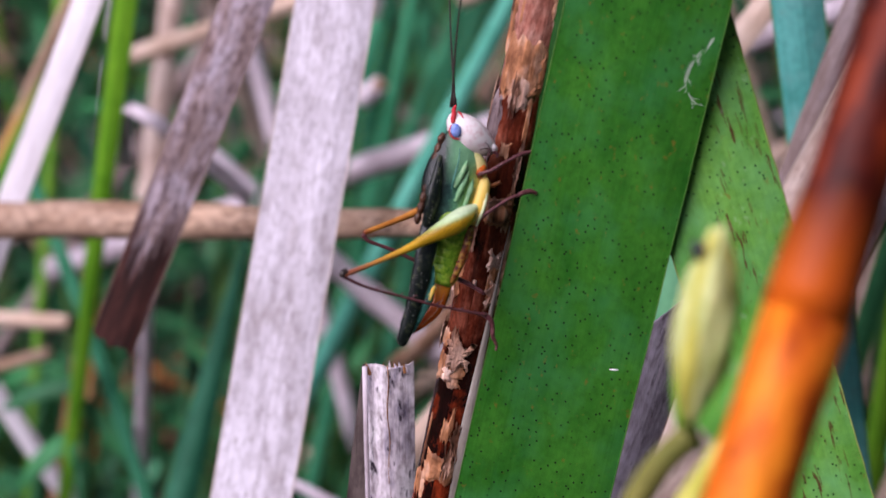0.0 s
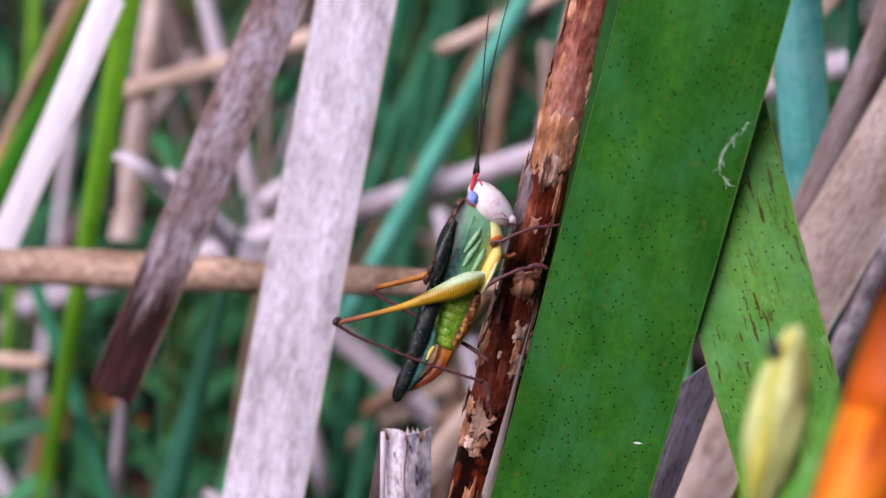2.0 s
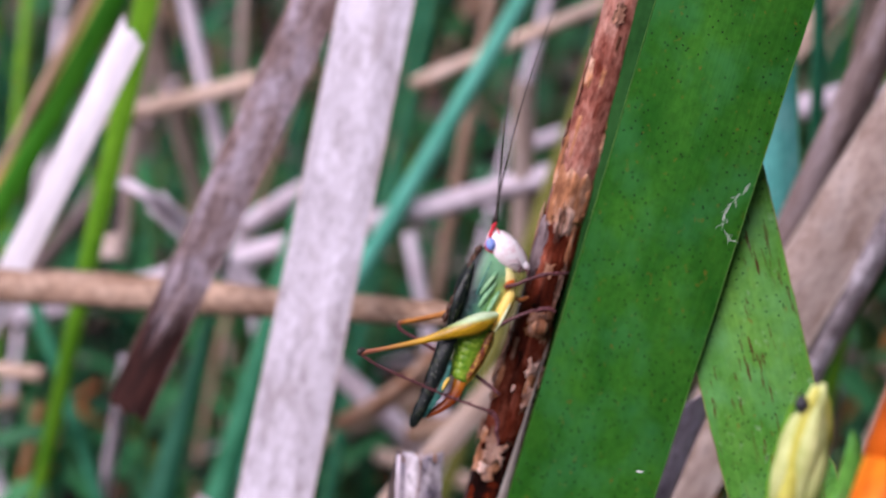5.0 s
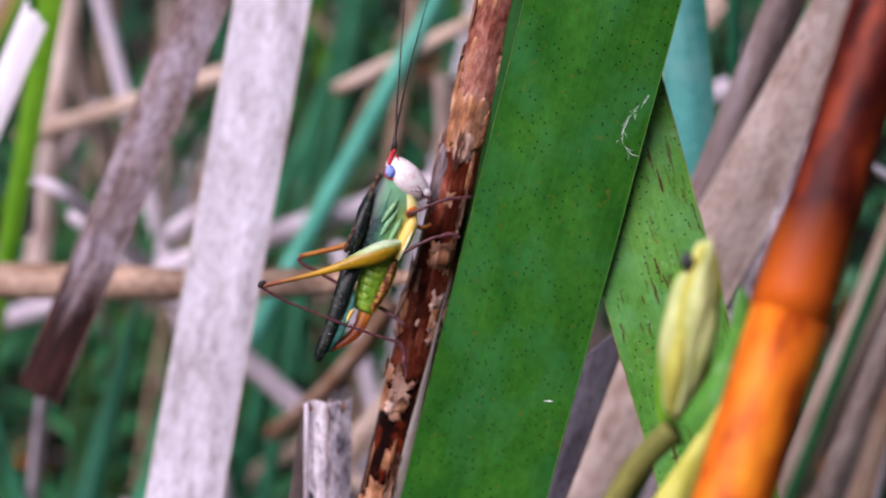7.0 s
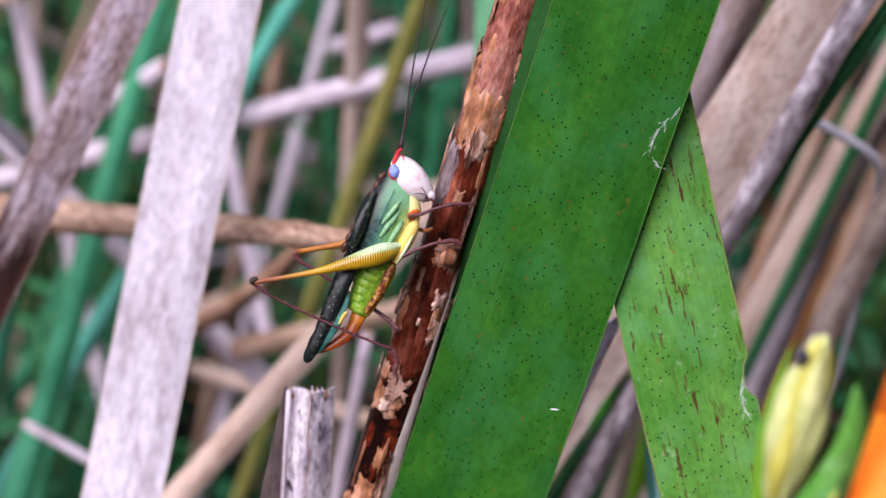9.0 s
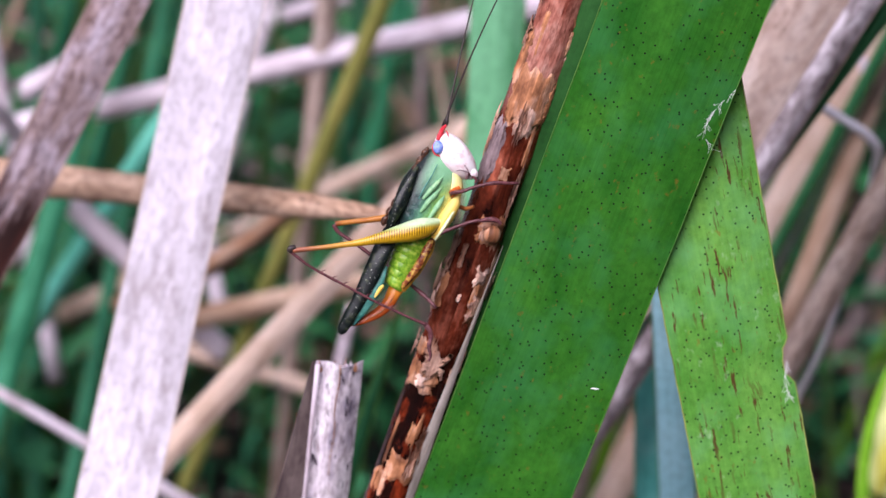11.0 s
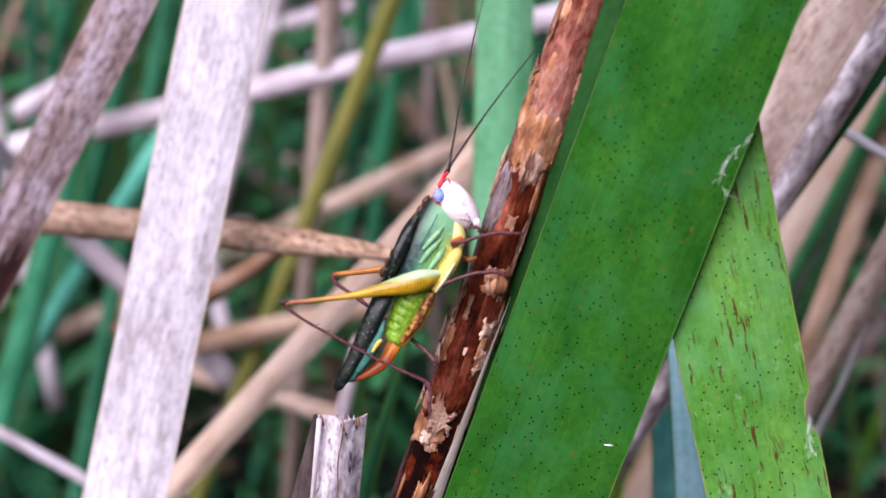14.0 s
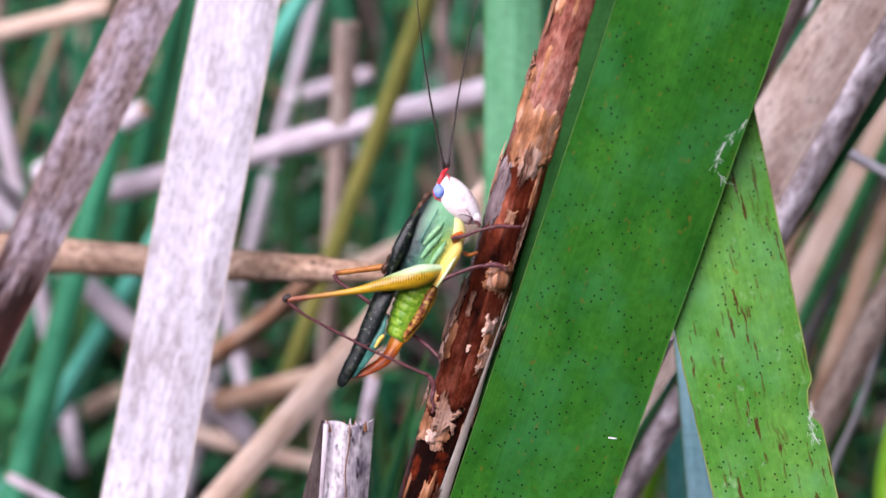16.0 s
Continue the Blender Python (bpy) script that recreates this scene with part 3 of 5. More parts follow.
def bark_sheet(s0, s1, a0, a1, lift, seed, jag=0.3, n=30, m=22, curl=0.0):
    """A curved sheet of bark or bared wood on the stem, with a ragged outline."""
    bm = bmesh.new()
    uvl = bm.loops.layers.uv.new("UVMap")
    rnd = random.Random(seed)
    rows = []
    for i in range(n + 1):
        u = i / n
        row = []
        for j in range(m + 1):
            v = j / m
            du = jag * (noise.noise(Vector((v * 4.5, seed * 3.1, u * 0.3))) + 0.55 * noise.noise(Vector((v * 17, seed, 0))) + 0.4 * noise.noise(Vector((v * 43, seed, 9)))) * (u - 0.5) * 2
            dv = jag * (0.8 * noise.noise(Vector((u * 5, seed * 1.7, 4))) + 0.5 * noise.noise(Vector((u * 21, seed, 2)))) * (v - 0.5) * 2
            s = s0 + (s1 - s0) * (u + du * 0.5)
            a = a0 + (a1 - a0) * (v + dv * 0.5)
            edge = min(u, 1 - u, v, 1 - v)
            rise = lift * min(1.0, edge * 6) + curl * max(0.0, 0.18 - edge) + 0.00006 * noise.noise(Vector((u * 9, v * 9, seed)))
            row.append((bm.verts.new(on_stem(s, a, rise - 0.00005)), (a * 0.0000436, s)))
        rows.append(row)
    for r0, r1 in zip(rows, rows[1:]):
        for j in range(m):
            q = (r0[j], r0[j + 1], r1[j + 1], r1[j])
            fc = bm.faces.new([v for v, _ in q])
            for lp, (_, uv) in zip(fc.loops, q):
                lp[uvl].uv = uv
    bmesh.ops.recalc_face_normals(bm, faces=bm.faces)
    return bm


def stem_s(p):
    return (Vector(p) - STEM_A).dot(stem_dir)


S1 = stem_s((0.0088, 0.2806, 0.1485)) - 0.0008   # the large bared patch
S2 = stem_s((0.0051, 0.2799, 0.1368)) - 0.0010   # the knot below it
PX = stem_s((0.0088, 0.2806, 0.1485)) - stem_s((0.0088, 0.2806, 0.1432))   # a hundredth part of this is a small step along the stem
BARK = bark_of("dead_bark", (0.007, 0.0015, 0.0012), (0.11, 0.022, 0.010), (0.34, 0.115, 0.07), 0.27,
               zones=((S1 - 0.1 * PX, S1 + 0.7 * PX, ((0.16, 0.035, 0.02), (0.36, 0.14, 0.10), (0.50, 0.27, 0.21))),
                      (S2 - 1.7 * PX, S2 - 2.9 * PX, ((0.002, 0.0006, 0.0006), (0.014, 0.003, 0.002), (0.26, 0.035, 0.009)))))

stem = tagged(new("brown_dead_stem"), "dead brown stem with flaking bark and bared pale wood", "stem")
length = (STEM_B - STEM_A).length
bm = bmesh.new()
uvl = bm.loops.layers.uv.new("UVMap")
rings = []
N, M = 260, 28
for i in range(N + 1):
    s = length * i / N
    rings.append([(bm.verts.new(on_stem(s, j * 360 / M)) if j < M else None, (j / M * 2 * math.pi * STEM_R, s)) for j in range(M + 1)])
for r in rings:
    r[M] = (r[0][0], r[M][1])
for r0, r1 in zip(rings, rings[1:]):
    for j in range(M):
        q = (r0[j], r0[j + 1], r1[j + 1], r1[j])
        fc = bm.faces.new([v for v, _ in q])
        for lp, (_, uv) in zip(fc.loops, q):
            lp[uvl].uv = uv
bmesh.ops.recalc_face_normals(bm, faces=bm.faces)
bark = part("bark", bm, BARK, stem)


for s0, s1, a0, a1, seed in ((-0.55, 0.62, -66, 60, 1), (0.2, 1.35, -104, -42, 2), (-0.3, 0.5, 40, 75, 3), (1.05, 1.75, 42, 84, 4),
                             (2.2, 2.9, -80, -30, 5)):
    part("bared_wood", bark_sheet(S1 + s0 * PX, S1 + s1 * PX, a0, a1, 0.00016, seed, 0.45), WOOD, bark, "pale bared wood")
for s0, s1, a0, a1, seed in ((-0.3, 0.28, -18, 52, 11), (-1.75, -1.0, -88, -42, 12), (-1.9, -0.9, 28, 80, 13), (-3.35, -2.75, -80, 14, 14),
                             (-2.7, -2.35, -85, -40, 15), (-5.2, -4.6, -40, 50, 16)):
    part("bared_wood", bark_sheet(S2 + s0 * PX, S2 + s1 * PX, a0, a1, 0.00018, seed, 0.42), WOOD, bark, "pale bared wood")
PITH = bark_of("pale_pith", (0.42, 0.22, 0.14), (0.66, 0.47, 0.38), (0.84, 0.74, 0.68), 0.35)
GREYBARK = dry_leaf("grey_bark", (0.10, 0.07, 0.075), (0.25, 0.19, 0.19), (0.44, 0.37, 0.38), (0.03, 0.012, 0.01), 0.7)
for s0, s1, a0, a1, seed in ((-0.62, -0.05, -22, 34, 31), (0.75, 1.5, 50, 88, 32)):
    part("pale_pith", bark_sheet(S1 + s0 * PX, S1 + s1 * PX, a0, a1, 0.0002, seed, 0.5), PITH, bark, "pale shiny pith")
for s0, s1, a0, a1, seed in ((-1.82, -1.12, -100, -64, 34), (-1.72, -1.28, 28, 66, 35), (-1.08, -0.72, 16, 50, 36), (-1.46, -1.30, -8, 0, 37), (-3.30, -2.98, -42, -8, 38), (-0.22, 0.14, -8, 6, 39)):
    part("pale_pith", bark_sheet(S2 + s0 * PX, S2 + s1 * PX, a0, a1, 0.0003, seed, 0.7), PITH, bark, "pale torn pith")
part("grey_bark", bark_sheet(S2 + 0.75 * PX, S1 - 0.35 * PX, -100, -28, 0.00022, 33, 0.35), GREYBARK, bark, "grey weathered bark")
for s0, s1, a0, a1, seed in ((0.95, 1.45, -122, -66, 21), (-1.2, -0.3, -112, -70, 22)):
    part("bark_flake", bark_sheet(S1 + s0 * PX, S1 + s1 * PX, a0, a1, 0.0003, seed, 0.7, curl=0.0015), FLAKE, bark, "lifted bark flake")
for s0, s1, a0, a1, seed in ((-1.45, -1.0, -105, -60, 23), (-1.3, -0.85, 55, 100, 24), (-2.75, -2.3, -112, -68, 25), (-2.95, -2.5, -30, 20, 26), (0.0, 0.25, -10, 30, 27)):
    part("bark_flake", bark_sheet(S2 + s0 * PX, S2 + s1 * PX, a0, a1, 0.00045, seed, 0.9, curl=0.0022), FLAKE, bark, "lifted bark flake")
rnd = random.Random(8)
for i in range(34):
    s, a = S2 + rnd.uniform(-5.5, 7.0) * PX, rnd.uniform(-95, 90)
    ls, la = rnd.uniform(0.12, 0.5) * PX, rnd.uniform(4, 14)
    part(*(("bared_wood", bark_sheet(s - ls, s + ls, a - la, a + la, 0.00009, 40 + i, 0.5, n=14, m=12), WOOD) if i % 3 else
           ("bark_flake", bark_sheet(s - ls, s + ls, a - la, a + la, 0.0002, 40 + i, 0.9, n=14, m=12, curl=0.002), FLAKE)), bark)
knot = [on_stem(S2 + (-0.12 + 0.02 * k) * PX, 15, -0.0002 + 0.0009 * math.sin(math.pi * k / 12)) for k in range(13)]
part("knot", tube(knot, [0.0006 * (0.3 + math.sin(math.pi * k / 12)) for k in range(13)], rough=0.4, seed=4), WOOD, bark, "pale broken knot")

leaf("dry_sheath_leaf", (-0.0149, 0.2791, 0.0676), (0.0067, 0.2818, 0.1344), 0.0013, 0.0009, SHEATH,
     "pale papery dry sheath leaf clasping the stem", wob=0.05, cup=0.04, tip='point', n=60)

# ---- the orange stem and the bud close to the lens ----
orange = tagged(new("fleshy_orange_plant"), "fleshy plant shoot, orange below and dark red above", "plant shoot")
ORA, ORB = Vector((0.0355, 0.1984, 0.1422)), Vector((0.0499, 0.2201, 0.1778))
odir = (ORB - ORA).normalized()
joint = ORA.lerp(ORB, 0.385)
low = ORA - odir * (ORA.z / odir.z)
part("lower_joint", tube([low.lerp(joint, i / 40) for i in range(41)], [0.0028 * (1 + 0.04 * (i / 40) ** 6) for i in range(41)], rough=0.08, seed=2), ORANGE, orange, "bright orange lower part")
top = ORB + odir * 0.03
part("upper_joint", tube([joint.lerp(top, i / 30) for i in range(31)], [0.0028 * (1.04 - 0.12 * min(1, i / 8)) for i in range(31)], rough=0.08, seed=5), DARKRED, orange, "dark red upper part")
bud = tagged(new("flower_bud"), "pale yellow-green bud on a green stalk", "bud")
base, tip = Vector((0.0319, 0.2139, 0.1458)), Vector((0.0350, 0.2139, 0.1595))
rnd = random.Random(12)
for i in range(9):
    a = i * 6.283 / 9
    side = Vector((math.cos(a), math.sin(a), 0))
    pts, rad = [], []
    for q in range(15):
        s = q / 14
        w = 0.00155 * math.sin(math.pi * (0.08 + 0.86 * s)) ** 0.8 * (1 + 0.12 * math.sin(9 * s + i * 2))
        pts.append(base.lerp(tip, s * rnd.uniform(0.94, 1.0)) + side * w * 0.75)
        rad.append(w * 0.55 + 0.00008)
    part("bud_scale", tube(pts, rad, sides=9, rough=0.15, seed=i), BUD if i % 3 else YELLOW, bud)
part("sepal", strip((0.0335, 0.2108, 0.1459), (0.0374, 0.2124, 0.1564), 0.0030, 0.0036, tip='taper', cup=0.25, bow=(0.0012, 0, 0)), SPOTTED, bud, "green sepal")
part("sepal", strip((0.0314, 0.2154, 0.1427), (0.0333, 0.2170, 0.1576), 0.0016, 0.0012, tip='taper', cup=0.2, bow=(-0.0012, 0, 0)), LIME, bud, "green sepal")
stalk_line = smooth_line([(*(0.0250, 0.2139, 0.1357), 0.0011), (*(0.0286, 0.2139, 0.1416), 0.0010), (*(0.0316, 0.2139, 0.1447), 0.0010)], 16)
low_line = [Vector(stalk_line[0][:3]).lerp(Vector((stalk_line[0][0] - 0.02, stalk_line[0][1], 0.0)), 1 - i / 12) for i in range(12)]
part("bud_stalk", tube(low_line + [p[:3] for p in stalk_line], [0.0011] * 12 + [p[3] for p in stalk_line], rough=0.1), OLIVE, bud, "yellow-green stalk")
part("bract", strip((0.0297, 0.2093, 0.1376), (0.0362, 0.2108, 0.1489), 0.0034, 0.0018, tip='taper', cup=0.2), YELLOW, bud, "yellow bract")
part("dark_tip", tube([Vector((0.0336, 0.2133, 0.1575)), Vector((0.0336, 0.2130, 0.1583)), Vector((0.0335, 0.2133, 0.1589))], [0.0003, 0.0006, 0.0002]), DARK, bud, "dark tip")


# ---- white fibres at the crease and the torn edge ----
def tuft(name, line, spread, count, label, seed):
    rnd = random.Random(seed)
    bm = bmesh.new()
    for _ in range(count):
        k = rnd.uniform(0, len(line) - 1.01)
        i = int(k)
        c = Vector(line[i]).lerp(Vector(line[i + 1]), k - i)
        d = (Vector(line[i + 1]) - Vector(line[i])).normalized() + Vector([rnd.gauss(0, 0.2) for _ in range(3)])
        pts = [c + Vector([rnd.gauss(0, spread) for _ in range(3)])]
        for _ in range(5):
            d = (d + Vector([rnd.gauss(0, 0.22) for _ in range(3)])).normalized()
            pts.append(pts[-1] + d * rnd.uniform(0.0001, 0.00026))
        hair = tube(pts, [rnd.uniform(0.000007, 0.000015)] * 6, sides=5)
        me = bpy.data.meshes.new("hair")
        hair.to_mesh(me)
        hair.free()
        bm.from_mesh(me)
        bpy.data.meshes.remove(me)
    return tagged(new(name, mesh_of(name, bm, FIBRE)), label, "plant fibres")


tuft("white_fibre_tuft", [(0.0268, 0.2781, 0.1517), (0.0252, 0.2775, 0.1503), (0.0242, 0.2771, 0.1489), (0.0239, 0.2771, 0.1475), (0.0247, 0.2771, 0.1463)], 0.00003, 30,
     "tuft of white fibres on the crease of the leaves", 3)
tuft("white_fibre_tuft", [(0.0323, 0.2734, 0.1278), (0.0321, 0.2731, 0.1259), (0.0325, 0.2728, 0.1242)], 0.00009, 36,
     "tuft of white fibres on a torn leaf edge", 4)

scratch = [Vector((0.0149, 0.2768, 0.1226)).lerp(Vector((0.0157, 0.2768, 0.1225)), i / 8) for i in range(9)]
big_blade = [o for o in big.children if o.name.startswith("blade")][0]
part("scratch", tube(scratch, [0.00003 + 0.00005 * math.sin(math.pi * i / 8) for i in range(9)], sides=6, rough=0.3), FIBRE, big_blade, "small white scratch")

# ---- the plants behind ----
leaf("bleached_leaf", (-0.1222, 0.3906, 0.0181), (-0.0501, 0.3590, 0.1408), 0.0053, 0.0049, WHITE,
     "bleached dry leaf cut off square at its top", ends=(0, .1), cup=0.06, face=(-0.5, -1, 0.7), edge=(RIMPALE, 0.00007, "pale margin"))
leaf("orange_edged_leaf", (-0.1451, 0.3792, 0.0000), (-0.0043, 0.4541, 0.2264), 0.0051, 0.0042, LIME2,
     "green reed leaf fading to orange at its edge", cup=0.2, edge=(RIM, 0.00007, "pale green margin"))
leaf("withered_margin_leaf", (-0.1221, 0.4043, 0.0379), (-0.0072, 0.4313, 0.2305), 0.0012, 0.0016, TAN2,
     "withered orange-tan leaf beside a green one", cup=0.3)
leaf("fresh_green_leaf", (-0.0989, 0.4090, 0.0000), (-0.0191, 0.3533, 0.2365), 0.0012, 0.0054, LIME, "fresh yellowish green reed leaf", cup=0.1, face=(-0.25, -1, 0.6), edge=(RIM, 0.00007, "pale green margin"))
leaf("fresh_green_leaf", (-0.0958, 0.3869, 0.0000), (-0.0855, 0.5211, 0.1978), 0.0004, 0.0026, LIME, "fresh yellowish green reed leaf", edge=(RIM, 0.00007, "pale green margin"))
stalk("bleached_stalk", (-0.0472, 0.4217, 0.0500), (-0.0762, 0.4599, 0.1976), 0.0012, 0.0012, LILAC, "bleached thin upright stalk")
stalk("straw_stalk", (-0.0739, 0.4354, 0.1026), (-0.0405, 0.4250, 0.1138), 0.0013, 0.0013, STRAW, "straw-coloured stalk lying across")
stalk("straw_stalk", (-0.0290, 0.4386, 0.1064), (0.0150, 0.4201, 0.1300), 0.0010, 0.0010, STRAW, "straw-coloured stalk lying across")
pts = smooth_line([(*(-0.0617, 0.3875, 0.1047), 0.0011), (*(-0.0597, 0.3844, 0.1121), 0.0011), (*(-0.0550, 0.3782, 0.1133), 0.0010), (*(-0.0511, 0.3813, 0.1078), 0.0011), (*(-0.0471, 0.3875, 0.0992), 0.0011)], 40)
tagged(new("curled_dry_leaf", mesh_of("curled_dry_leaf", tube([p[:3] for p in pts], [p[3] for p in pts], flat=0.5, rough=0.2), LILAC)), "curled bleached dry leaf bent over", "reed leaf")
leaf("tan_leaf", (-0.0640, 0.5021, 0.0000), (-0.0721, 0.4578, 0.1205), 0.0008, 0.0036, TAN, "tan dry reed leaf in the thicket", cup=0.3, edge=(RIMTAN, 0.00007, "brown margin"))
leaf("tan_leaf", (-0.0707, 0.4216, 0.0872), (-0.0666, 0.4526, 0.1262), 0.0035, 0.0029, TAN, "tan dry reed leaf in the thicket", cup=0.3, seed=9, edge=(RIMTAN, 0.00007, "brown margin"))
leaf("tan_leaf", (-0.0740, 0.4850, 0.0000), (-0.0475, 0.4650, 0.1947), 0.0010, 0.0026, TAN, "tan dry reed leaf in the thicket", cup=0.3, seed=19, edge=(RIMTAN, 0.00007, "brown margin"))
leaf("bluish_leaf", (-0.1143, 0.3829, -0.0362), (0.0702, 0.4510, 0.2501), 0.0031, 0.0023, PALETEAL, "bluish green slender reed leaf leaning over", cup=0.25, edge=(RIM, 0.00007, "pale green margin"))
leaf("bluish_leaf", (-0.0762, 0.3216, 0.0000), (-0.0497, 0.4109, 0.0984), 0.0045, 0.0038, TEAL, "bluish green reed leaf standing low", cup=0.25, seed=3, tip='point', edge=(RIM, 0.00007, "pale green margin"))
leaf("bluish_leaf", (-0.0719, 0.3189, 0.0000), (-0.0372, 0.4232, 0.1091), 0.0039, 0.0031, TEAL, "bluish green reed leaf standing low", cup=0.25, seed=4, edge=(RIM, 0.00007, "pale green margin"))
leaf("bluish_leaf", (-0.0669, 0.3602, 0.0000), (-0.0623, 0.4080, 0.0818), 0.0027, 0.0014, TEAL, "bluish green reed leaf standing low", tip='taper', seed=5, edge=(RIM, 0.00007, "pale green margin"))
for a, b in ((((-0.0347, 0.4526, 0.0879)), ((-0.0318, 0.4650, 0.1019))), (((-0.0396, 0.4650, 0.0839)), ((-0.0333, 0.4712, 0.1053))), (((-0.0411, 0.4805, 0.0743)), ((-0.0319, 0.4960, 0.0999))),
             (((-0.0036, 0.4650, 0.0716)), ((-0.0011, 0.4650, 0.0925))), (((-0.0086, 0.4960, 0.0552)), ((-0.0066, 0.4960, 0.0812))), (((-0.0517, 0.4650, 0.0352)), ((-0.0415, 0.4805, 0.0716))),
             (((-0.0530, 0.4495, 0.0294)), ((-0.0537, 0.4650, 0.0550))), (((-0.0534, 0.4340, 0.0524)), ((-0.0399, 0.4495, 0.0985))), (((-0.0499, 0.4650, 0.0809)), ((-0.0452, 0.4650, 0.0982))),
             (((-0.0469, 0.4712, 0.0759)), ((-0.0386, 0.4805, 0.0928)))):
    v = (Vector(b) - Vector(a)).normalized()
    leaf("bluish_leaf", Vector(a) - v * (a[2] / v.z), Vector(b) + v * 0.12, 0.0024, 0.0015, TEAL, "bluish green slender reed leaf behind", group="thicket leaves",
         cup=0.25, seed=int(a[0] * 1e4) % 91, n=14, edge=(RIM, 0.00006, "pale green margin"))
leaf("wide_green_leaf", (0.0060, 0.3176, 0.0000), (0.0111, 0.4003, 0.2248), 0.0063, 0.0057, SOFT, "wide soft green leaf behind the stem", cup=0.15, edge=(RIM, 0.00007, "pale green margin"))
leaf("straw_leaf", (-0.0882, 0.4813, 0.0121), (0.0273, 0.4338, 0.0939), 0.0029, 0.0022, STRAW, "straw-yellow leaf leaning across the thicket", cup=0.2, edge=(RIMPALE, 0.00007, "pale margin"))
leaf("yellowing_leaf", (-0.0459, 0.3969, 0.0000), (0.0168, 0.4174, 0.1640), 0.0012, 0.0030, OLIVE, "olive leaf with a broad orange edge in the thicket", cup=0.2, seed=52, edge=(RIMYELLOW, 0.00007, "yellow margin"))
leaf("tan_leaf", (-0.0200, 0.4297, 0.0000), (-0.0104, 0.4138, 0.1149), 0.0010, 0.0030, TAN, "tan dry reed leaf in the thicket", cup=0.2, seed=29, edge=(RIMTAN, 0.00007, "brown margin"))
stalk("bleached_stalk", (-0.0203, 0.4650, 0.0862), (-0.0084, 0.4650, 0.0900), 0.0012, 0.0011, LILAC, "short bleached broken stalk")
stalk("grey_stalk", (-0.0405, 0.4481, 0.0166), (0.0039, 0.4937, 0.1656), 0.0010, 0.0009, LILAC, "thin grey upright stalk")
stalk("bleached_stalk", (-0.0863, 0.4232, 0.0773), (0.0628, 0.4105, 0.1219), 0.0016, 0.0017, LILAC, "bleached fallen stalk lying across")
stalk("bleached_stalk", (-0.0610, 0.4092, 0.1005), (-0.0235, 0.4092, 0.0602), 0.0016, 0.0016, LILAC, "bleached fallen stalk slanting down to the litter")
stalk("bleached_stalk", (0.0087, 0.3701, 0.0363), (-0.0503, 0.3723, 0.0736), 0.0012, 0.0006, LILAC, "bleached pointed stalk end")
stalk("bleached_stalk", (-0.0507, 0.4216, 0.0921), (-0.0359, 0.4153, 0.1033), 0.0014, 0.0013, LILAC, "short bleached broken stalk")
stalk("bleached_stalk", (-0.0313, 0.4402, 0.0830), (-0.0248, 0.4220, 0.0597), 0.0011, 0.0011, LILAC, "short bleached broken stalk")
leaf("straw_leaf", (-0.0676, 0.3428, 0.0327), (0.1197, 0.4021, 0.2311), 0.0033, 0.0028, STRAW, "straw-coloured dry leaf leaning under the katydid", wob=0.04, edge=(RIMPALE, 0.00007, "pale margin"))
leaf("curled_brown_leaf", (-0.0385, 0.4120, 0.0665), (-0.0135, 0.3720, 0.0985), 0.0027, 0.0022, RUSTBROWN, "rust-brown curled dry leaf lying across a stalk", bow=(0, 0, -0.002), cup=0.4, twist=0.8, edge=(RIMTAN, 0.00007, "pale margin"))
leaf("tan_leaf", (-0.0282, 0.4066, 0.0667), (-0.0048, 0.3968, 0.0772), 0.0030, 0.0027, TAN2, "tan dry leaf lying behind the reed", cup=0.3, edge=(RIMTAN, 0.00007, "brown margin"))
stalk("bleached_stalk", (-0.0220, 0.3565, 0.0189), (-0.0069, 0.3565, 0.0929), 0.0008, 0.0008, LILAC, "bleached crooked stalk behind the stub")
stalk("straw_stalk", (-0.0368, 0.4340, 0.0510), (-0.0099, 0.4172, 0.0508), 0.0013, 0.0012, STRAW, "short straw stalk in the litter")

leaf("dark_green_leaf", (-0.0278, 0.3450, 0.0000), (-0.0009, 0.3450, 0.1008), 0.0022, 0.0030, DEEP, "dark green reed leaf standing behind the stub", tip='point', cup=0.2, seed=81, edge=(RIM, 0.00007, "pale green margin"))

# low down beside the hanging grey leaf
leaf("bleached_leaf", (-0.0834, 0.4160, 0.0115), (-0.0606, 0.3838, 0.0886), 0.0022, 0.0017, LILAC, "bleached dry leaf standing low in the herbs", cup=0.2, seed=71)
leaf("orange_withered_leaf", (-0.0811, 0.4112, 0.0549), (-0.0726, 0.4030, 0.0848), 0.0023, 0.0018, ORANGELEAF, "orange withered leaf tip", tip='taper', seed=72)
leaf("orange_withered_leaf", (-0.0930, 0.4123, 0.0300), (-0.0806, 0.4123, 0.0690), 0.0020, 0.0016, RUSSET, "rust-brown withered leaf in the herbs", seed=73)
stalk("straw_stalk", (-0.1076, 0.4047, 0.0803), (-0.0755, 0.3968, 0.0803), 0.0012, 0.0010, STRAW, "pinkish straw stalk lying over the herbs")
stalk("straw_stalk", (-0.1077, 0.4030, 0.0677), (-0.0809, 0.4030, 0.0738), 0.0010, 0.0008, TAN2, "brown straw stalk lying over the herbs")
leaf("bluish_leaf", (-0.0533, 0.3648, 0.0233), (-0.0812, 0.4078, 0.0964), 0.0020, 0.0018, TEAL, "bluish green reed leaf arching low", cup=0.2, bow=(0.0016, 0, 0), seed=74)
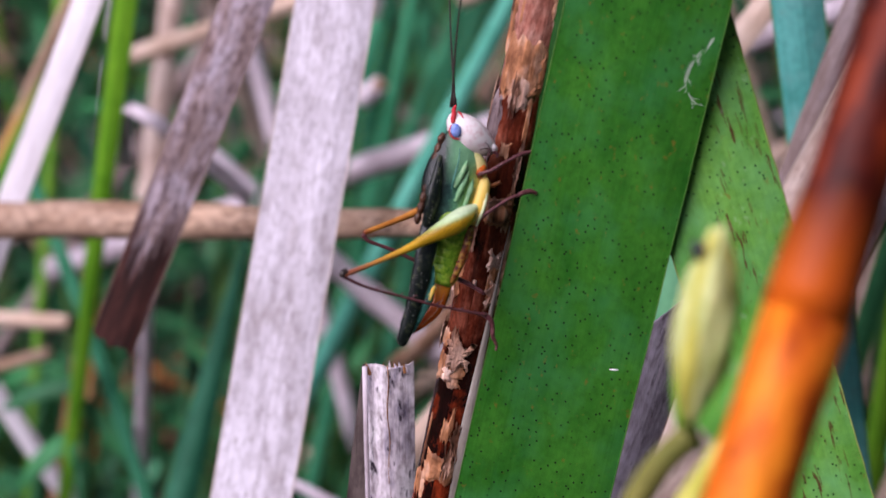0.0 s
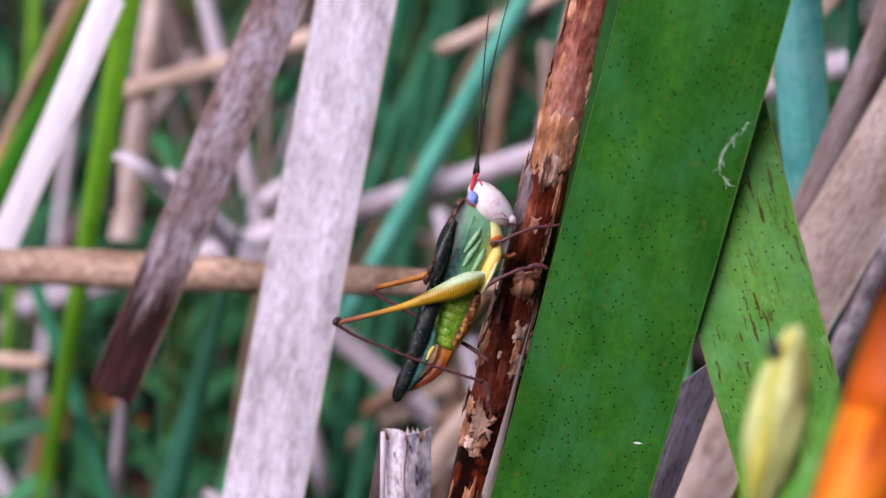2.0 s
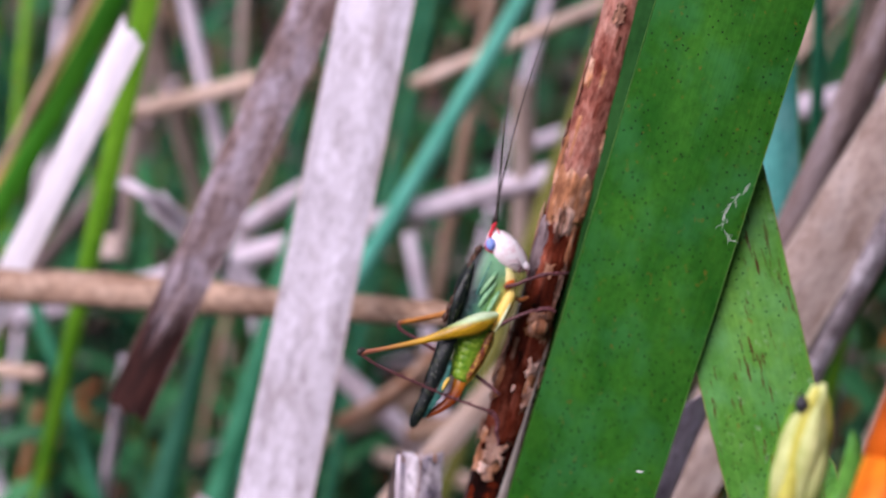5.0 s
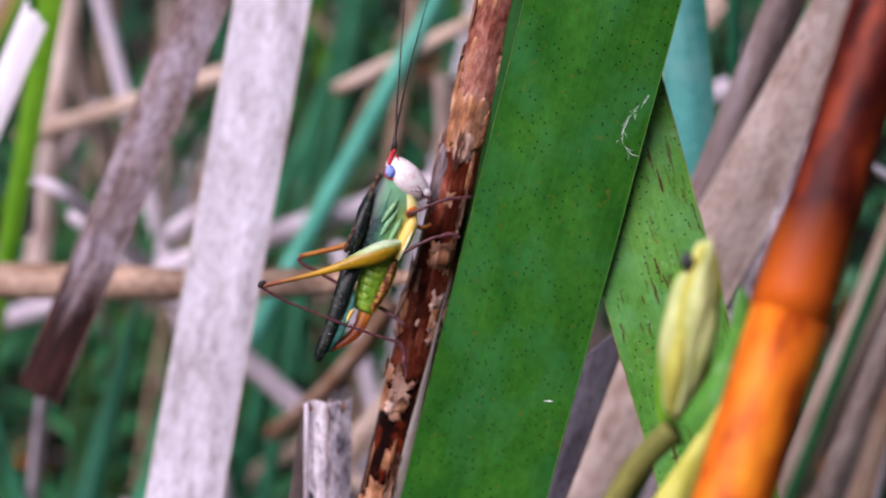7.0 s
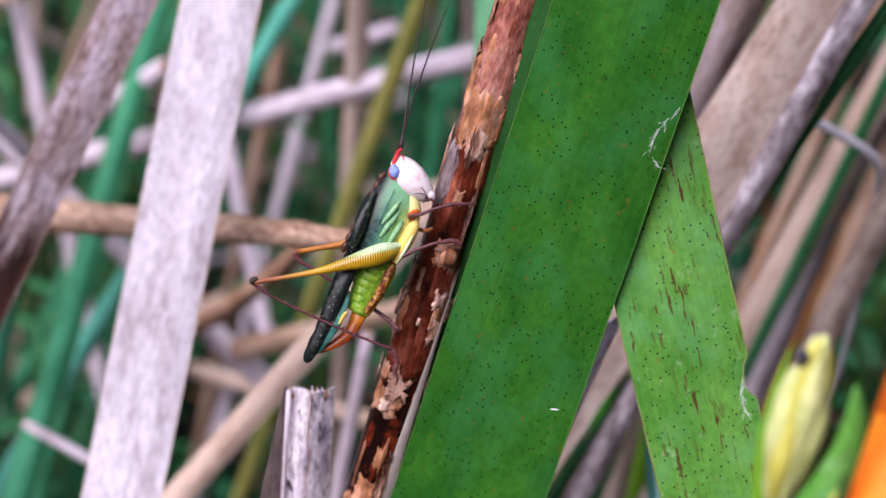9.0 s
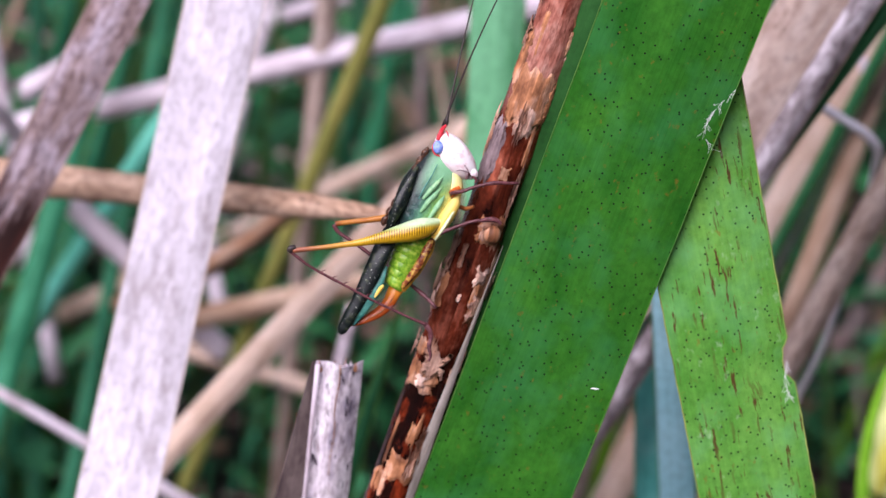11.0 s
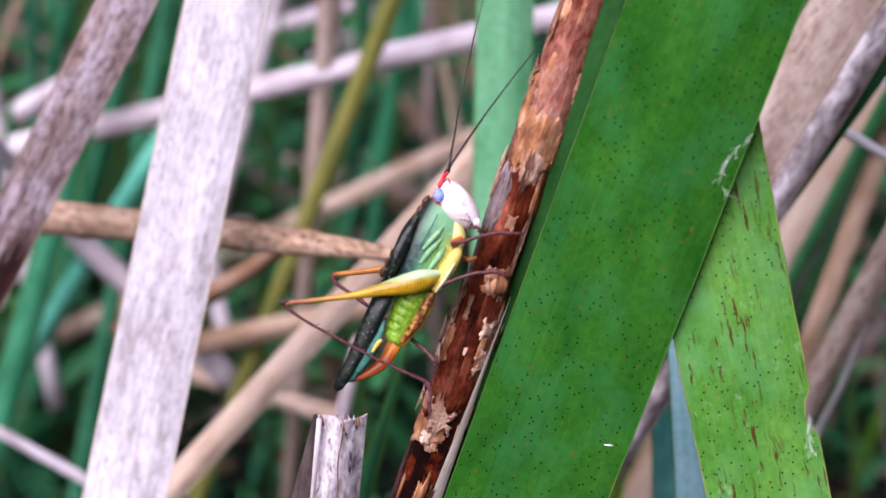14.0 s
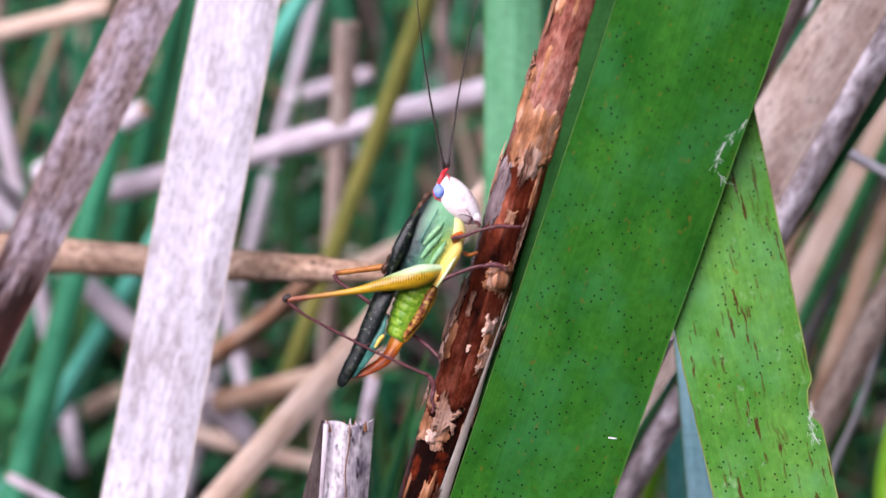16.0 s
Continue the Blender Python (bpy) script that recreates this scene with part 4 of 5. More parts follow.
leaf("fresh_green_leaf", (-0.0885, 0.3937, 0.0159), (-0.0718, 0.3937, 0.0749), 0.0031, 0.0027, MIDGREEN, "broad mid-green leaf low in the herbs", tip='taper', cup=0.2, seed=75)
leaf("fresh_green_leaf", (-0.0964, 0.4030, 0.0109), (-0.0817, 0.4030, 0.0723), 0.0041, 0.0030, MIDGREEN, "broad mid-green leaf low in the herbs", tip='taper', cup=0.2, seed=76)

leaf("bleached_leaf", (-0.0543, 0.4000, 0.0000), (-0.0885, 0.4000, 0.0705), 0.0020, 0.0024, WHITE, "pale dry leaf strip leaning out of the herbs", cup=0.25, seed=91, edge=(RIMPALE, 0.00006, "brownish margin"))

# right of the broad leaf
stalk("straw_stalk", (-0.0094, 0.3691, -0.0119), (0.1008, 0.4059, 0.1987), 0.0024, 0.0022, STRAW, "stout straw-coloured stalk leaning")
stalk("bleached_stalk", (0.0143, 0.4081, -0.0106), (0.0552, 0.3894, 0.1116), 0.0016, 0.0016, LILAC, "bleached stalk with a blunt end")
pts = smooth_line([(*(0.0423, 0.3472, 0.1228), 0.0009), (*(0.0461, 0.3472, 0.1207), 0.0009), (*(0.0500, 0.3472, 0.1177), 0.0009), (*(0.0504, 0.3503, 0.1121), 0.0006), (*(0.0495, 0.3534, 0.1018), 0.0006),
                   (*(0.0474, 0.3565, 0.0890), 0.0006), (*(0.0446, 0.3596, 0.0788), 0.0006), (*(0.0421, 0.3596, 0.0684), 0.0006), (*(0.0378, 0.3596, 0.0454), 0.0006)], 60)
tagged(new("bent_thin_stalk", mesh_of("bent_thin_stalk", tube([p[:3] for p in pts], [p[3] * 0.62 for p in pts], rough=0.1), WHITE)), "thin bleached stalk bent over sharply", "stalk")
leaf("brown_leaf", (0.0044, 0.3876, 0.0000), (0.0935, 0.4269, 0.1992), 0.0020, 0.0019, TAN2, "brown dry leaf in the thicket", seed=14)
leaf("fresh_green_leaf", (0.0280, 0.4116, 0.0000), (0.0901, 0.4326, 0.1797), 0.0023, 0.0020, DEEP, "fresh yellowish green reed leaf", seed=15, edge=(RIM, 0.00007, "pale green margin"))
leaf("orange_withered_leaf", (0.0294, 0.3740, 0.0295), (0.0413, 0.3968, 0.0931), 0.0023, 0.0010, ORANGELEAF, "orange withered leaf tip", tip='taper')
leaf("orange_withered_leaf", (0.0410, 0.4154, 0.0519), (0.0529, 0.4154, 0.0835), 0.0027, 0.0023, ORANGELEAF, "orange withered leaf tip", tip='taper', seed=2)
leaf("brown_leaf", (0.0025, 0.3248, -0.0201), (0.0853, 0.4289, 0.1724), 0.0026, 0.0024, TAN2, "brown dry leaf in the thicket")
leaf("yellow_edged_leaf", (-0.0075, 0.3364, 0.0000), (0.0359, 0.3675, 0.1311), 0.0025, 0.0020, LIME2, "green leaf with a yellow edge", tip='taper')
leaf("dark_green_leaf", (-0.0051, 0.3720, 0.0000), (0.0595, 0.3720, 0.1723), 0.0025, 0.0023, DEEP, "dark green narrow cattail leaf", edge=(RIM, 0.00007, "pale green margin"))
leaf("tan_leaf", (0.0095, 0.3782, 0.0000), (0.0431, 0.3782, 0.1707), 0.0031, 0.0028, TAN, "tan dry reed leaf in the thicket", seed=33, edge=(RIMTAN, 0.00007, "brown margin"))
leaf("fresh_green_leaf", (0.0113, 0.3875, 0.0000), (0.0478, 0.3875, 0.1640), 0.0028, 0.0025, LIME, "fresh yellowish green reed leaf", seed=34, edge=(RIM, 0.00007, "pale green margin"))
leaf("tan_leaf", (0.0026, 0.3472, 0.0000), (0.0875, 0.3472, 0.1950), 0.0032, 0.0032, TAN, "tan dry reed leaf with a dark midline", cup=0.35, seed=41, edge=(RIMTAN, 0.00007, "brown margin"))
leaf("fresh_green_leaf", (0.0028, 0.3720, 0.0000), (0.0864, 0.3720, 0.1954), 0.0015, 0.0015, MIDGREEN, "fresh yellowish green reed leaf", seed=42, edge=(RIM, 0.00007, "pale green margin"))
leaf("pale_green_leaf", (0.0289, 0.3720, 0.1081), (0.0347, 0.3720, 0.2413), 0.0015, 0.0016, TEAL, "pale green narrow reed leaf")

# ---- the thicket further back ----
rnd = random.Random(21)
for i in range(88):
    y = rnd.uniform(0.455, 0.80)
    x = rnd.uniform(-0.24, 0.22) * (y / 0.6)
    kind = rnd.choices(["bluish_leaf", "fresh_green_leaf", "dark_green_leaf", "tan_leaf", "bleached_leaf", "straw_leaf", "russet_leaf", "yellowing_leaf"], [36, 14, 26, 7, 4, 4, 4, 5])[0]
    mat, text = {"bluish_leaf": (TEAL, "bluish green slender reed leaf behind"), "fresh_green_leaf": (LIME, "fresh green reed leaf in the thicket"),
                 "dark_green_leaf": (DEEP, "dark green reed leaf in the thicket"), "tan_leaf": (TAN, "tan dry reed leaf in the thicket"),
                 "bleached_leaf": (LILAC, "bleached dry reed leaf in the thicket"), "straw_leaf": (STRAW, "straw-coloured dry leaf in the thicket"),
                 "russet_leaf": (ORANGELEAF, "rust-orange withered leaf in the thicket"), "yellowing_leaf": (LIME2, "yellowing leaf standing in the thicket")}[kind]
    h = rnd.uniform(0.10, 0.34)
    lean = Vector((rnd.gauss(0.05, 0.09), rnd.uniform(-0.04, 0.16), h))
    if kind in ("tan_leaf", "bleached_leaf", "straw_leaf") and rnd.random() < 0.6:
        ang = rnd.uniform(0, 6.28)
        h = rnd.uniform(0.01, 0.09)
        lean = Vector((0.16 * math.cos(ang), 0.06 * math.sin(ang), h))
    w = rnd.uniform(0.0022, 0.0055)
    leaf(kind, (x, y, rnd.uniform(0.0, 0.012)), Vector((x, y, 0)) + lean, w * 0.35, w, mat, text, group="thicket leaves", cup=rnd.uniform(0.1, 0.35), n=12,
         tip=rnd.choice([None, 'point', 'taper']), seed=i, bow=(rnd.gauss(0, 0.01), 0, 0.0), face=(rnd.gauss(0, 0.5), -1, rnd.uniform(0.2, 0.8)), wob=0.03)

# thin dry twigs and torn leaf ends caught between the leaves
rnd = random.Random(33)
for i in range(84):
    y = rnd.uniform(0.45, 0.66)
    x = rnd.uniform(-0.17, 0.15) * (y / 0.5)
    low = Vector((x, y, rnd.choice([0.0, 0.0, 0.01, 0.03])))
    ang, rise = rnd.uniform(0, 6.28), rnd.uniform(0.01, 0.20)
    reach = rnd.uniform(0.03, 0.13)
    high = low + Vector((math.cos(ang) * reach, abs(math.sin(ang)) * reach * 0.4, rise))
    mat, tone = rnd.choice([(LILAC, "bleached"), (STRAW, "straw-coloured"), (TAN2, "brown"), (GREY, "grey"), (TAN2, "brown"), (CORK, "speckled"), (GREY, "grey")])
    if i % 3 == 1:
        leaf("bluish_leaf", low, low + Vector((rnd.gauss(0.03, 0.03), 0.03, rise + 0.09)), 0.0012, 0.0024, TEAL, "thin bluish green reed blade in the thicket", group="thicket leaves",
             n=10, seed=i, tip='point', cup=0.25)
    elif i % 3:
        stalk("dry_twig", low, high, rnd.uniform(0.0005, 0.0011), rnd.uniform(0.0003, 0.0007), mat, tone + " thin dry twig tangled in the thicket", "twig", "twigs in the thicket",
              bow=(rnd.gauss(0, 0.006), 0, rnd.gauss(0, 0.006)), n=8, seed=i)
    else:
        leaf("dry_leaf_strip", low, high, rnd.uniform(0.0012, 0.003), rnd.uniform(0.001, 0.003), mat, tone + " torn strip of dry leaf in the thicket", "dry leaf", "torn leaf strips",
             n=10, seed=i, tip=rnd.choice([None, 'taper']), cup=0.3, twist=rnd.gauss(0, 1.2), bow=(rnd.gauss(0, 0.006), 0, rnd.gauss(0, 0.008)))

# Tall leaves out of view behind and beside, added to shade the thicket.
rnd = random.Random(77)
for i in range(110):
    far = i < 60
    x, y = (rnd.uniform(-0.9, 0.9), rnd.uniform(0.82, 1.5)) if far else (rnd.choice([-1, 1]) * rnd.uniform(0.28, 0.6), rnd.uniform(0.2, 0.9))
    mat, kind, text = rnd.choice([(TEAL, "bluish_leaf", "tall bluish green reed leaf in the thicket"), (LIME, "fresh_green_leaf", "tall fresh green reed leaf in the thicket"),
                                  (TAN, "tan_leaf", "tall tan dry reed leaf in the thicket"), (DEEP, "dark_green_leaf", "tall dark green reed leaf in the thicket")])
    w = rnd.uniform(0.006, 0.014)
    leaf(kind, (x, y, 0.0), (x + rnd.gauss(0, 0.1), y + rnd.gauss(0, 0.08), rnd.uniform(0.4, 0.9)), w, w * 0.7, mat, text, group="thicket leaves", n=10, tip='point', seed=i,
         bow=(rnd.gauss(0, 0.03), 0, 0), face=(rnd.gauss(0, 0.6), -1, 0.3))


def scatter(name, count, make, material, label, category):
    """Small plants or litter that nobody could count, as one mesh."""
    verts, faces = [], []
    for _ in range(count):
        v, f = make()
        faces += [[k + len(verts) for k in q] for q in f]
        verts += v
    me = bpy.data.meshes.new(name)
    me.from_pydata(verts, [], faces)
    me.materials.append(material)
    for p in me.polygons:
        p.use_smooth = True
    return tagged(new(name, me), label, category, kind="stuff")


def leaflet():
    """A small cupped oval leaf on a short stem."""
    c = Vector((rnd.uniform(-0.28, 0.26), rnd.uniform(0.40, 0.85), 0))
    c.z = abs(rnd.gauss(0.0, 0.022)) + 0.004
    r = rnd.uniform(0.0009, 0.0030)
    turn = Euler((rnd.gauss(0.5, 0.4), rnd.gauss(0, 0.4), rnd.uniform(0, 6.28))).to_matrix()
    v = [c + turn @ Vector((0, 0, -0.25 * r))]
    for j in range(10):
        a = 2 * math.pi * j / 10
        k = r * (1 + 0.12 * math.sin(3 * a))
        v.append(c + turn @ Vector((k * math.cos(a), 0.72 * k * math.sin(a), 0.1 * r * math.cos(2 * a))))
    v += [p + turn @ Vector((0, 0, -0.0002)) for p in v[:11]]
    foot = Vector((c.x + rnd.gauss(0, 0.004), c.y + rnd.gauss(0, 0.004), 0))
    v += [c + Vector((0.0002, 0, 0)), c - Vector((0.0002, 0, 0)), foot]
    f = [(0, 1 + j, 1 + (j + 1) % 10) for j in range(10)] + [(11, 12 + (j + 1) % 10, 12 + j) for j in range(10)] + [(22, 23, 24)]
    return [tuple(p) for p in v], f


# ---- small leafy herbs between the reeds ----
HERBLEAF = green_leaf("herb_leaf_blade", (0.016, 0.14, 0.045), (0.06, 0.30, 0.12), 0.2, vary=(0.35, 1.2), sheen=0.2)
HERBSTEM = green_leaf("herb_stem", (0.03, 0.08, 0.02), (0.09, 0.16, 0.04), 0.2)


def herb(seed, height):
    """A slender herb: a stem with oval leaves in turn up it."""
    rng = random.Random(seed)
    ob = tagged(new("small_herb"), "small fresh green herb with oval leaves among the reeds", "herb", "small herbs")
    line = [(0.004 * math.sin(3 * i / 12 + seed), 0.003 * math.cos(2 * i / 12), height * i / 12) for i in range(13)]
    part("stem", tube(line, [0.0006 - 0.0003 * i / 12 for i in range(13)], sides=7, rough=0.1), HERBSTEM, ob)
    for q in range(9):
        s = 3 + q
        an = q * 2.4 + rng.uniform(-0.3, 0.3)
        out = Vector((math.cos(an), math.sin(an), rng.uniform(0.1, 0.6))).normalized()
        size = rng.uniform(0.006, 0.010) * (1.15 - 0.05 * q)
        foot = Vector(line[s])
        mid = foot + out * size * 0.15
        bm = strip(mid, mid + out * size, size * 0.30, size * 0.42, tip='taper', cup=0.15, n=8, wob=0.02, seed=q, thick=0.0002,
                   face=(-out.x * 0.7, -out.y * 0.7 - 0.15, 1.0), bow=(0, 0, size * 0.12))
        part("leaf", bm, HERBLEAF, ob)
    return ob


rnd = random.Random(5)
kinds = [herb(1, 0.035), herb(2, 0.05), herb(3, 0.07)]
for i, ob in enumerate(kinds):
    ob.matrix_world = pose(-0.09 + 0.035 * i, 0.43 + 0.02 * i, 0.0, 0, 0, 40 * i)
for i in range(120):
    y = rnd.uniform(0.43, 0.60) if i < 90 else rnd.uniform(0.435, 0.51)
    x = rnd.uniform(-0.125, 0.06) * (y / 0.42) if i < 90 else rnd.uniform(-0.115, -0.045)
    copy_thing(rnd.choice(kinds), pose(x, y, 0.0, rnd.gauss(0, 8), rnd.gauss(0, 8), rnd.uniform(0, 360)) @ Matrix.Scale(rnd.uniform(0.8, 1.7), 4))


broad_herb = tagged(new("broad_leaved_herb"), "fresh green herb with broad pointed leaves beside the reeds", "herb")
part("stem", tube([(-0.0790 + 0.004 * (i / 12) ** 2, 0.4020 - 0.006 * i / 12, 0.0745 * i / 12) for i in range(13)], [0.0007 - 0.0003 * i / 12 for i in range(13)], sides=8, rough=0.1), HERBSTEM, broad_herb)
for foot, top, w, seed in (((-0.0748, 0.3960, 0.0738), (-0.0770, 0.3930, 0.0612), 0.0030, 1), ((-0.0762, 0.3975, 0.0650), (-0.0850, 0.3935, 0.0590), 0.0042, 2), ((-0.0752, 0.3965, 0.0720), (-0.0862, 0.3960, 0.0690), 0.0036, 3),
                           ((-0.0756, 0.3970, 0.0690), (-0.0690, 0.3940, 0.0615), 0.0032, 4), ((-0.0770, 0.3985, 0.0560), (-0.0700, 0.3960, 0.0500), 0.0040, 5), ((-0.0774, 0.3985, 0.0520), (-0.0870, 0.3950, 0.0470), 0.0042, 6)):
    part("leaf", strip(foot, top, w * 0.6, w * 1.6, tip='taper', cup=0.12, n=14, wob=0.02, seed=seed, thick=0.0002, face=(-0.2, -0.7, 0.8), bow=(0, -0.0006, 0.0012)), HERBLEAF, broad_herb)


def tall_blade():
    """A reed blade of the stand added all round, away from the view, to block low sky light."""
    while True:
        x, y = rnd.uniform(-2.6, 2.6), rnd.uniform(-2.2, 3.2)
        d = math.hypot(x, y - 0.25)
        if d > 0.46 and not (abs(x) < 0.32 and -0.15 < y < 0.95):
            break
    h, w = min(rnd.uniform(0.4, 1.1), 0.26 + 0.85 * (d - 0.46)), rnd.uniform(0.006, 0.016)
    an = rnd.uniform(0, 6.28)
    side = Vector((math.cos(an), math.sin(an), 0)) * w / 2
    lean = Vector((rnd.gauss(0, 0.12), rnd.gauss(0, 0.12), 0))
    v, f = [], []
    for i in range(5):
        s = i / 4
        p = Vector((x, y, h * s)) + lean * s * s
        k = 1 - 0.95 * s ** 3
        v += [p + side * k, p + side.cross(Vector((0, 0, 1))) * 0.12, p - side * k]
    for i in range(4):
        q = i * 3
        f += [(q, q + 1, q + 4, q + 3), (q + 1, q + 2, q + 5, q + 4)]
    return [tuple(p) for p in v], f


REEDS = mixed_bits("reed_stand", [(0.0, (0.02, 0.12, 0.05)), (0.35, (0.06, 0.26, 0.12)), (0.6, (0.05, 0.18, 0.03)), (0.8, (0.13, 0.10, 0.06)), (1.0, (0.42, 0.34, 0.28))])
scatter("reed_stand", 7000, tall_blade, REEDS, "unseen stand of green and dry reeds added all round against low sky light", "reeds")


def scrap():
    """A short curled scrap of dead leaf lying on the ground."""
    c = Vector((rnd.uniform(-0.30, 0.28), rnd.uniform(0.36, 0.9), rnd.uniform(0.003, 0.02)))
    ln, w = rnd.uniform(0.006, 0.035), rnd.uniform(0.0006, 0.003)
    turn = Euler((rnd.gauss(0, 0.25), rnd.gauss(0, 0.25), rnd.uniform(0, 6.28))).to_matrix()
    v, f = [], []
    bend = rnd.gauss(0, 0.25)
    for i in range(6):
        s = i / 5 - 0.5
        for q in (-1, 0, 1):
            v.append(c + turn @ Vector((s * ln, q * w / 2 * (1 - 0.5 * abs(s)), bend * ln * s * s + 0.15 * w * q * q)))
    n = len(v)
    v += [p - Vector((0, 0, 0.0003)) for p in v]
    for i in range(5):
        for q in range(2):
            a = i * 3 + q
            f += [(a, a + 1, a + 4, a + 3), (n + a + 1, n + a, n + a + 3, n + a + 4)]
    return [tuple(p) for p in v], f


# The darkest herb and litter tones carry the shade low in the thicket.
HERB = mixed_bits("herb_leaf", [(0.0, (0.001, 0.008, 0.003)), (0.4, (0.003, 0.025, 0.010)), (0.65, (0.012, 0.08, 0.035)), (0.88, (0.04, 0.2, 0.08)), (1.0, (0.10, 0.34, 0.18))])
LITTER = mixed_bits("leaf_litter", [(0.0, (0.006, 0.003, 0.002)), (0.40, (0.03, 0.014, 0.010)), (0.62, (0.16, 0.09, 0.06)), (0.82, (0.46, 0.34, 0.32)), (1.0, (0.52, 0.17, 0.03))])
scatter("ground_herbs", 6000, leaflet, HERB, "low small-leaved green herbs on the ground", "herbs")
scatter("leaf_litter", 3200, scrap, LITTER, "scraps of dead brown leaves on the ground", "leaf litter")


def far_scrap():
    v, f = scrap()
    x, y = rnd.uniform(-2.4, 2.4), rnd.uniform(-2.0, 3.0)
    v0 = Vector(v[0])
    return [tuple((Vector(p) - v0) * 1.8 + Vector((x, y, 0.008))) for p in v], f


scatter("fallen_reed_scraps", 5000, far_scrap, LITTER, "fallen scraps of dry reed all round", "leaf litter")

# ---- the katydid ----
KX = Matrix(((1.0000, -0.0015, 0.0007), (0.0017, 0.9065, -0.4223), (0.0000, 0.4223, 0.9065))).transposed().to_4x4()
K_AT = Matrix.Translation((-0.0033, 0.2815, 0.1361)) @ KX
U = 4.872e-05      # one step of the plan of the insect


def k(x, y, depth=0.0):
    """Plan of the insect: x to the right, y down, depth away from the eye, all in the same small steps."""
    return ((x - 700) * U, depth * U, (500 - y) * U)


def kline(points, n=24):
    """(x, y, depth, radius) steps to a smooth line of places and radii."""
    line = smooth_line([(*k(x, y, d), r * U) for x, y, d, r in points], n)
    return [tuple(p[:3]) for p in line], [max(float(p[3]), 2e-6) for p in line]


def insect_skin(name, stops, scale=2500, rough=0.35, bump=0.15, spots=None, spot_at=0.66, fade=None):
    m, t, b = nodes_of(name)
    tc = t.nodes.new("ShaderNodeTexCoord")
    n = noise_of(t, tc.outputs["Object"], scale, 4, 0.6)
    col = ramp(t, n, stops)
    if fade:
        way = t.nodes.new("ShaderNodeVectorMath")
        way.operation = 'DOT_PRODUCT'
        way.inputs[1].default_value = fade[0]
        t.links.new(tc.outputs["Object"], way.inputs[0])
        col = mixed(t, span(t, way.outputs["Value"], fade[1] * U, fade[2] * U, n, 20 * U), col, fade[3])
    if spots:
        fine = noise_of(t, tc.outputs["Object"], 7000, 2, 0.5)
        col = mixed(t, ramp(t, fine, [(spot_at, (0, 0, 0)), (spot_at + 0.04, (1, 1, 1))]), col, spots)
    t.links.new(col, b.inputs["Base Color"])
    b.inputs["Roughness"].default_value = rough
    b.inputs["Specular IOR Level"].default_value = 0.25
    relief(t, b, n, bump * 2.2, 0.00012)
    return m


K_WHITE = insect_skin("insect_white_face", [(0.3, (0.66, 0.44, 0.45)), (0.5, (0.80, 0.72, 0.72)), (0.75, (0.84, 0.80, 0.80))], 1600, rough=0.28, fade=((-0.6, 0, -0.8), -160, -100, (0.70, 0.42, 0.42)))
K_RED = insect_skin("insect_red", [(0.3, (0.42, 0.01, 0.02)), (0.7, (0.62, 0.06, 0.07))])
K_BLUE = insect_skin("insect_eye", [(0.3, (0.10, 0.17, 0.52)), (0.7, (0.30, 0.40, 0.78))], rough=0.2)
K_PALE = insect_skin("insect_cream", [(0.3, (0.42, 0.52, 0.24)), (0.7, (0.74, 0.72, 0.46))], 1500)
K_CREAM = insect_skin("insect_pale_yellow", [(0.3, (0.42, 0.50, 0.20)), (0.7, (0.70, 0.68, 0.36))], 1500, fade=((0.3, 0, -1), -85, 10, (0.70, 0.46, 0.07)))
K_BAND = insect_skin("insect_belly_band", [(0.40, (0.07, 0.012, 0.006)), (0.52, (0.20, 0.05, 0.012)), (0.64, (0.42, 0.26, 0.04))], 3000)
K_LEAF = insect_skin("insect_belly_green", [(0.3, (0.05, 0.16, 0.008)), (0.52, (0.18, 0.34, 0.018)), (0.75, (0.42, 0.50, 0.07))], 2400, rough=0.28)
K_BLACK = insect_skin("insect_black", [(0.35, (0.002, 0.003, 0.003)), (0.55, (0.005, 0.009, 0.008)), (0.75, (0.06, 0.07, 0.03))], 2200, 0.3, 0.15, spots=(0.42, 0.44, 0.38), spot_at=0.685)
K_TEAL = insect_skin("insect_teal", [(0.3, (0.016, 0.09, 0.07)), (0.7, (0.07, 0.25, 0.2))], 1800)
K_YELLOW = insect_skin("insect_yellow", [(0.3, (0.62, 0.36, 0.02)), (0.7, (0.80, 0.62, 0.16))], 1500)
K_AMBER = insect_skin("insect_amber", [(0.3, (0.50, 0.20, 0.01)), (0.7, (0.72, 0.42, 0.05))], 1500)
K_RUST = insect_skin("insect_rust", [(0.3, (0.16, 0.045, 0.012)), (0.7, (0.40, 0.14, 0.03))], 2200)
K_ORANGE = insect_skin("insect_orange", [(0.3, (0.22, 0.035, 0.006)), (0.7, (0.52, 0.12, 0.012))], 1500)
K_FAR = insect_skin("insect_far_thigh", [(0.3, (0.28, 0.085, 0.012)), (0.7, (0.46, 0.19, 0.03))], 1500, fade=((1, 0, 0), -80, -110, (0.12, 0.02, 0.012)))
K_LEG = insect_skin("insect_leg", [(0.3, (0.04, 0.012, 0.014)), (0.7, (0.16, 0.055, 0.06))], 3200)
K_DARK = insect_skin("insect_antenna", [(0.3, (0.012, 0.008, 0.008)), (0.7, (0.05, 0.035, 0.03))])

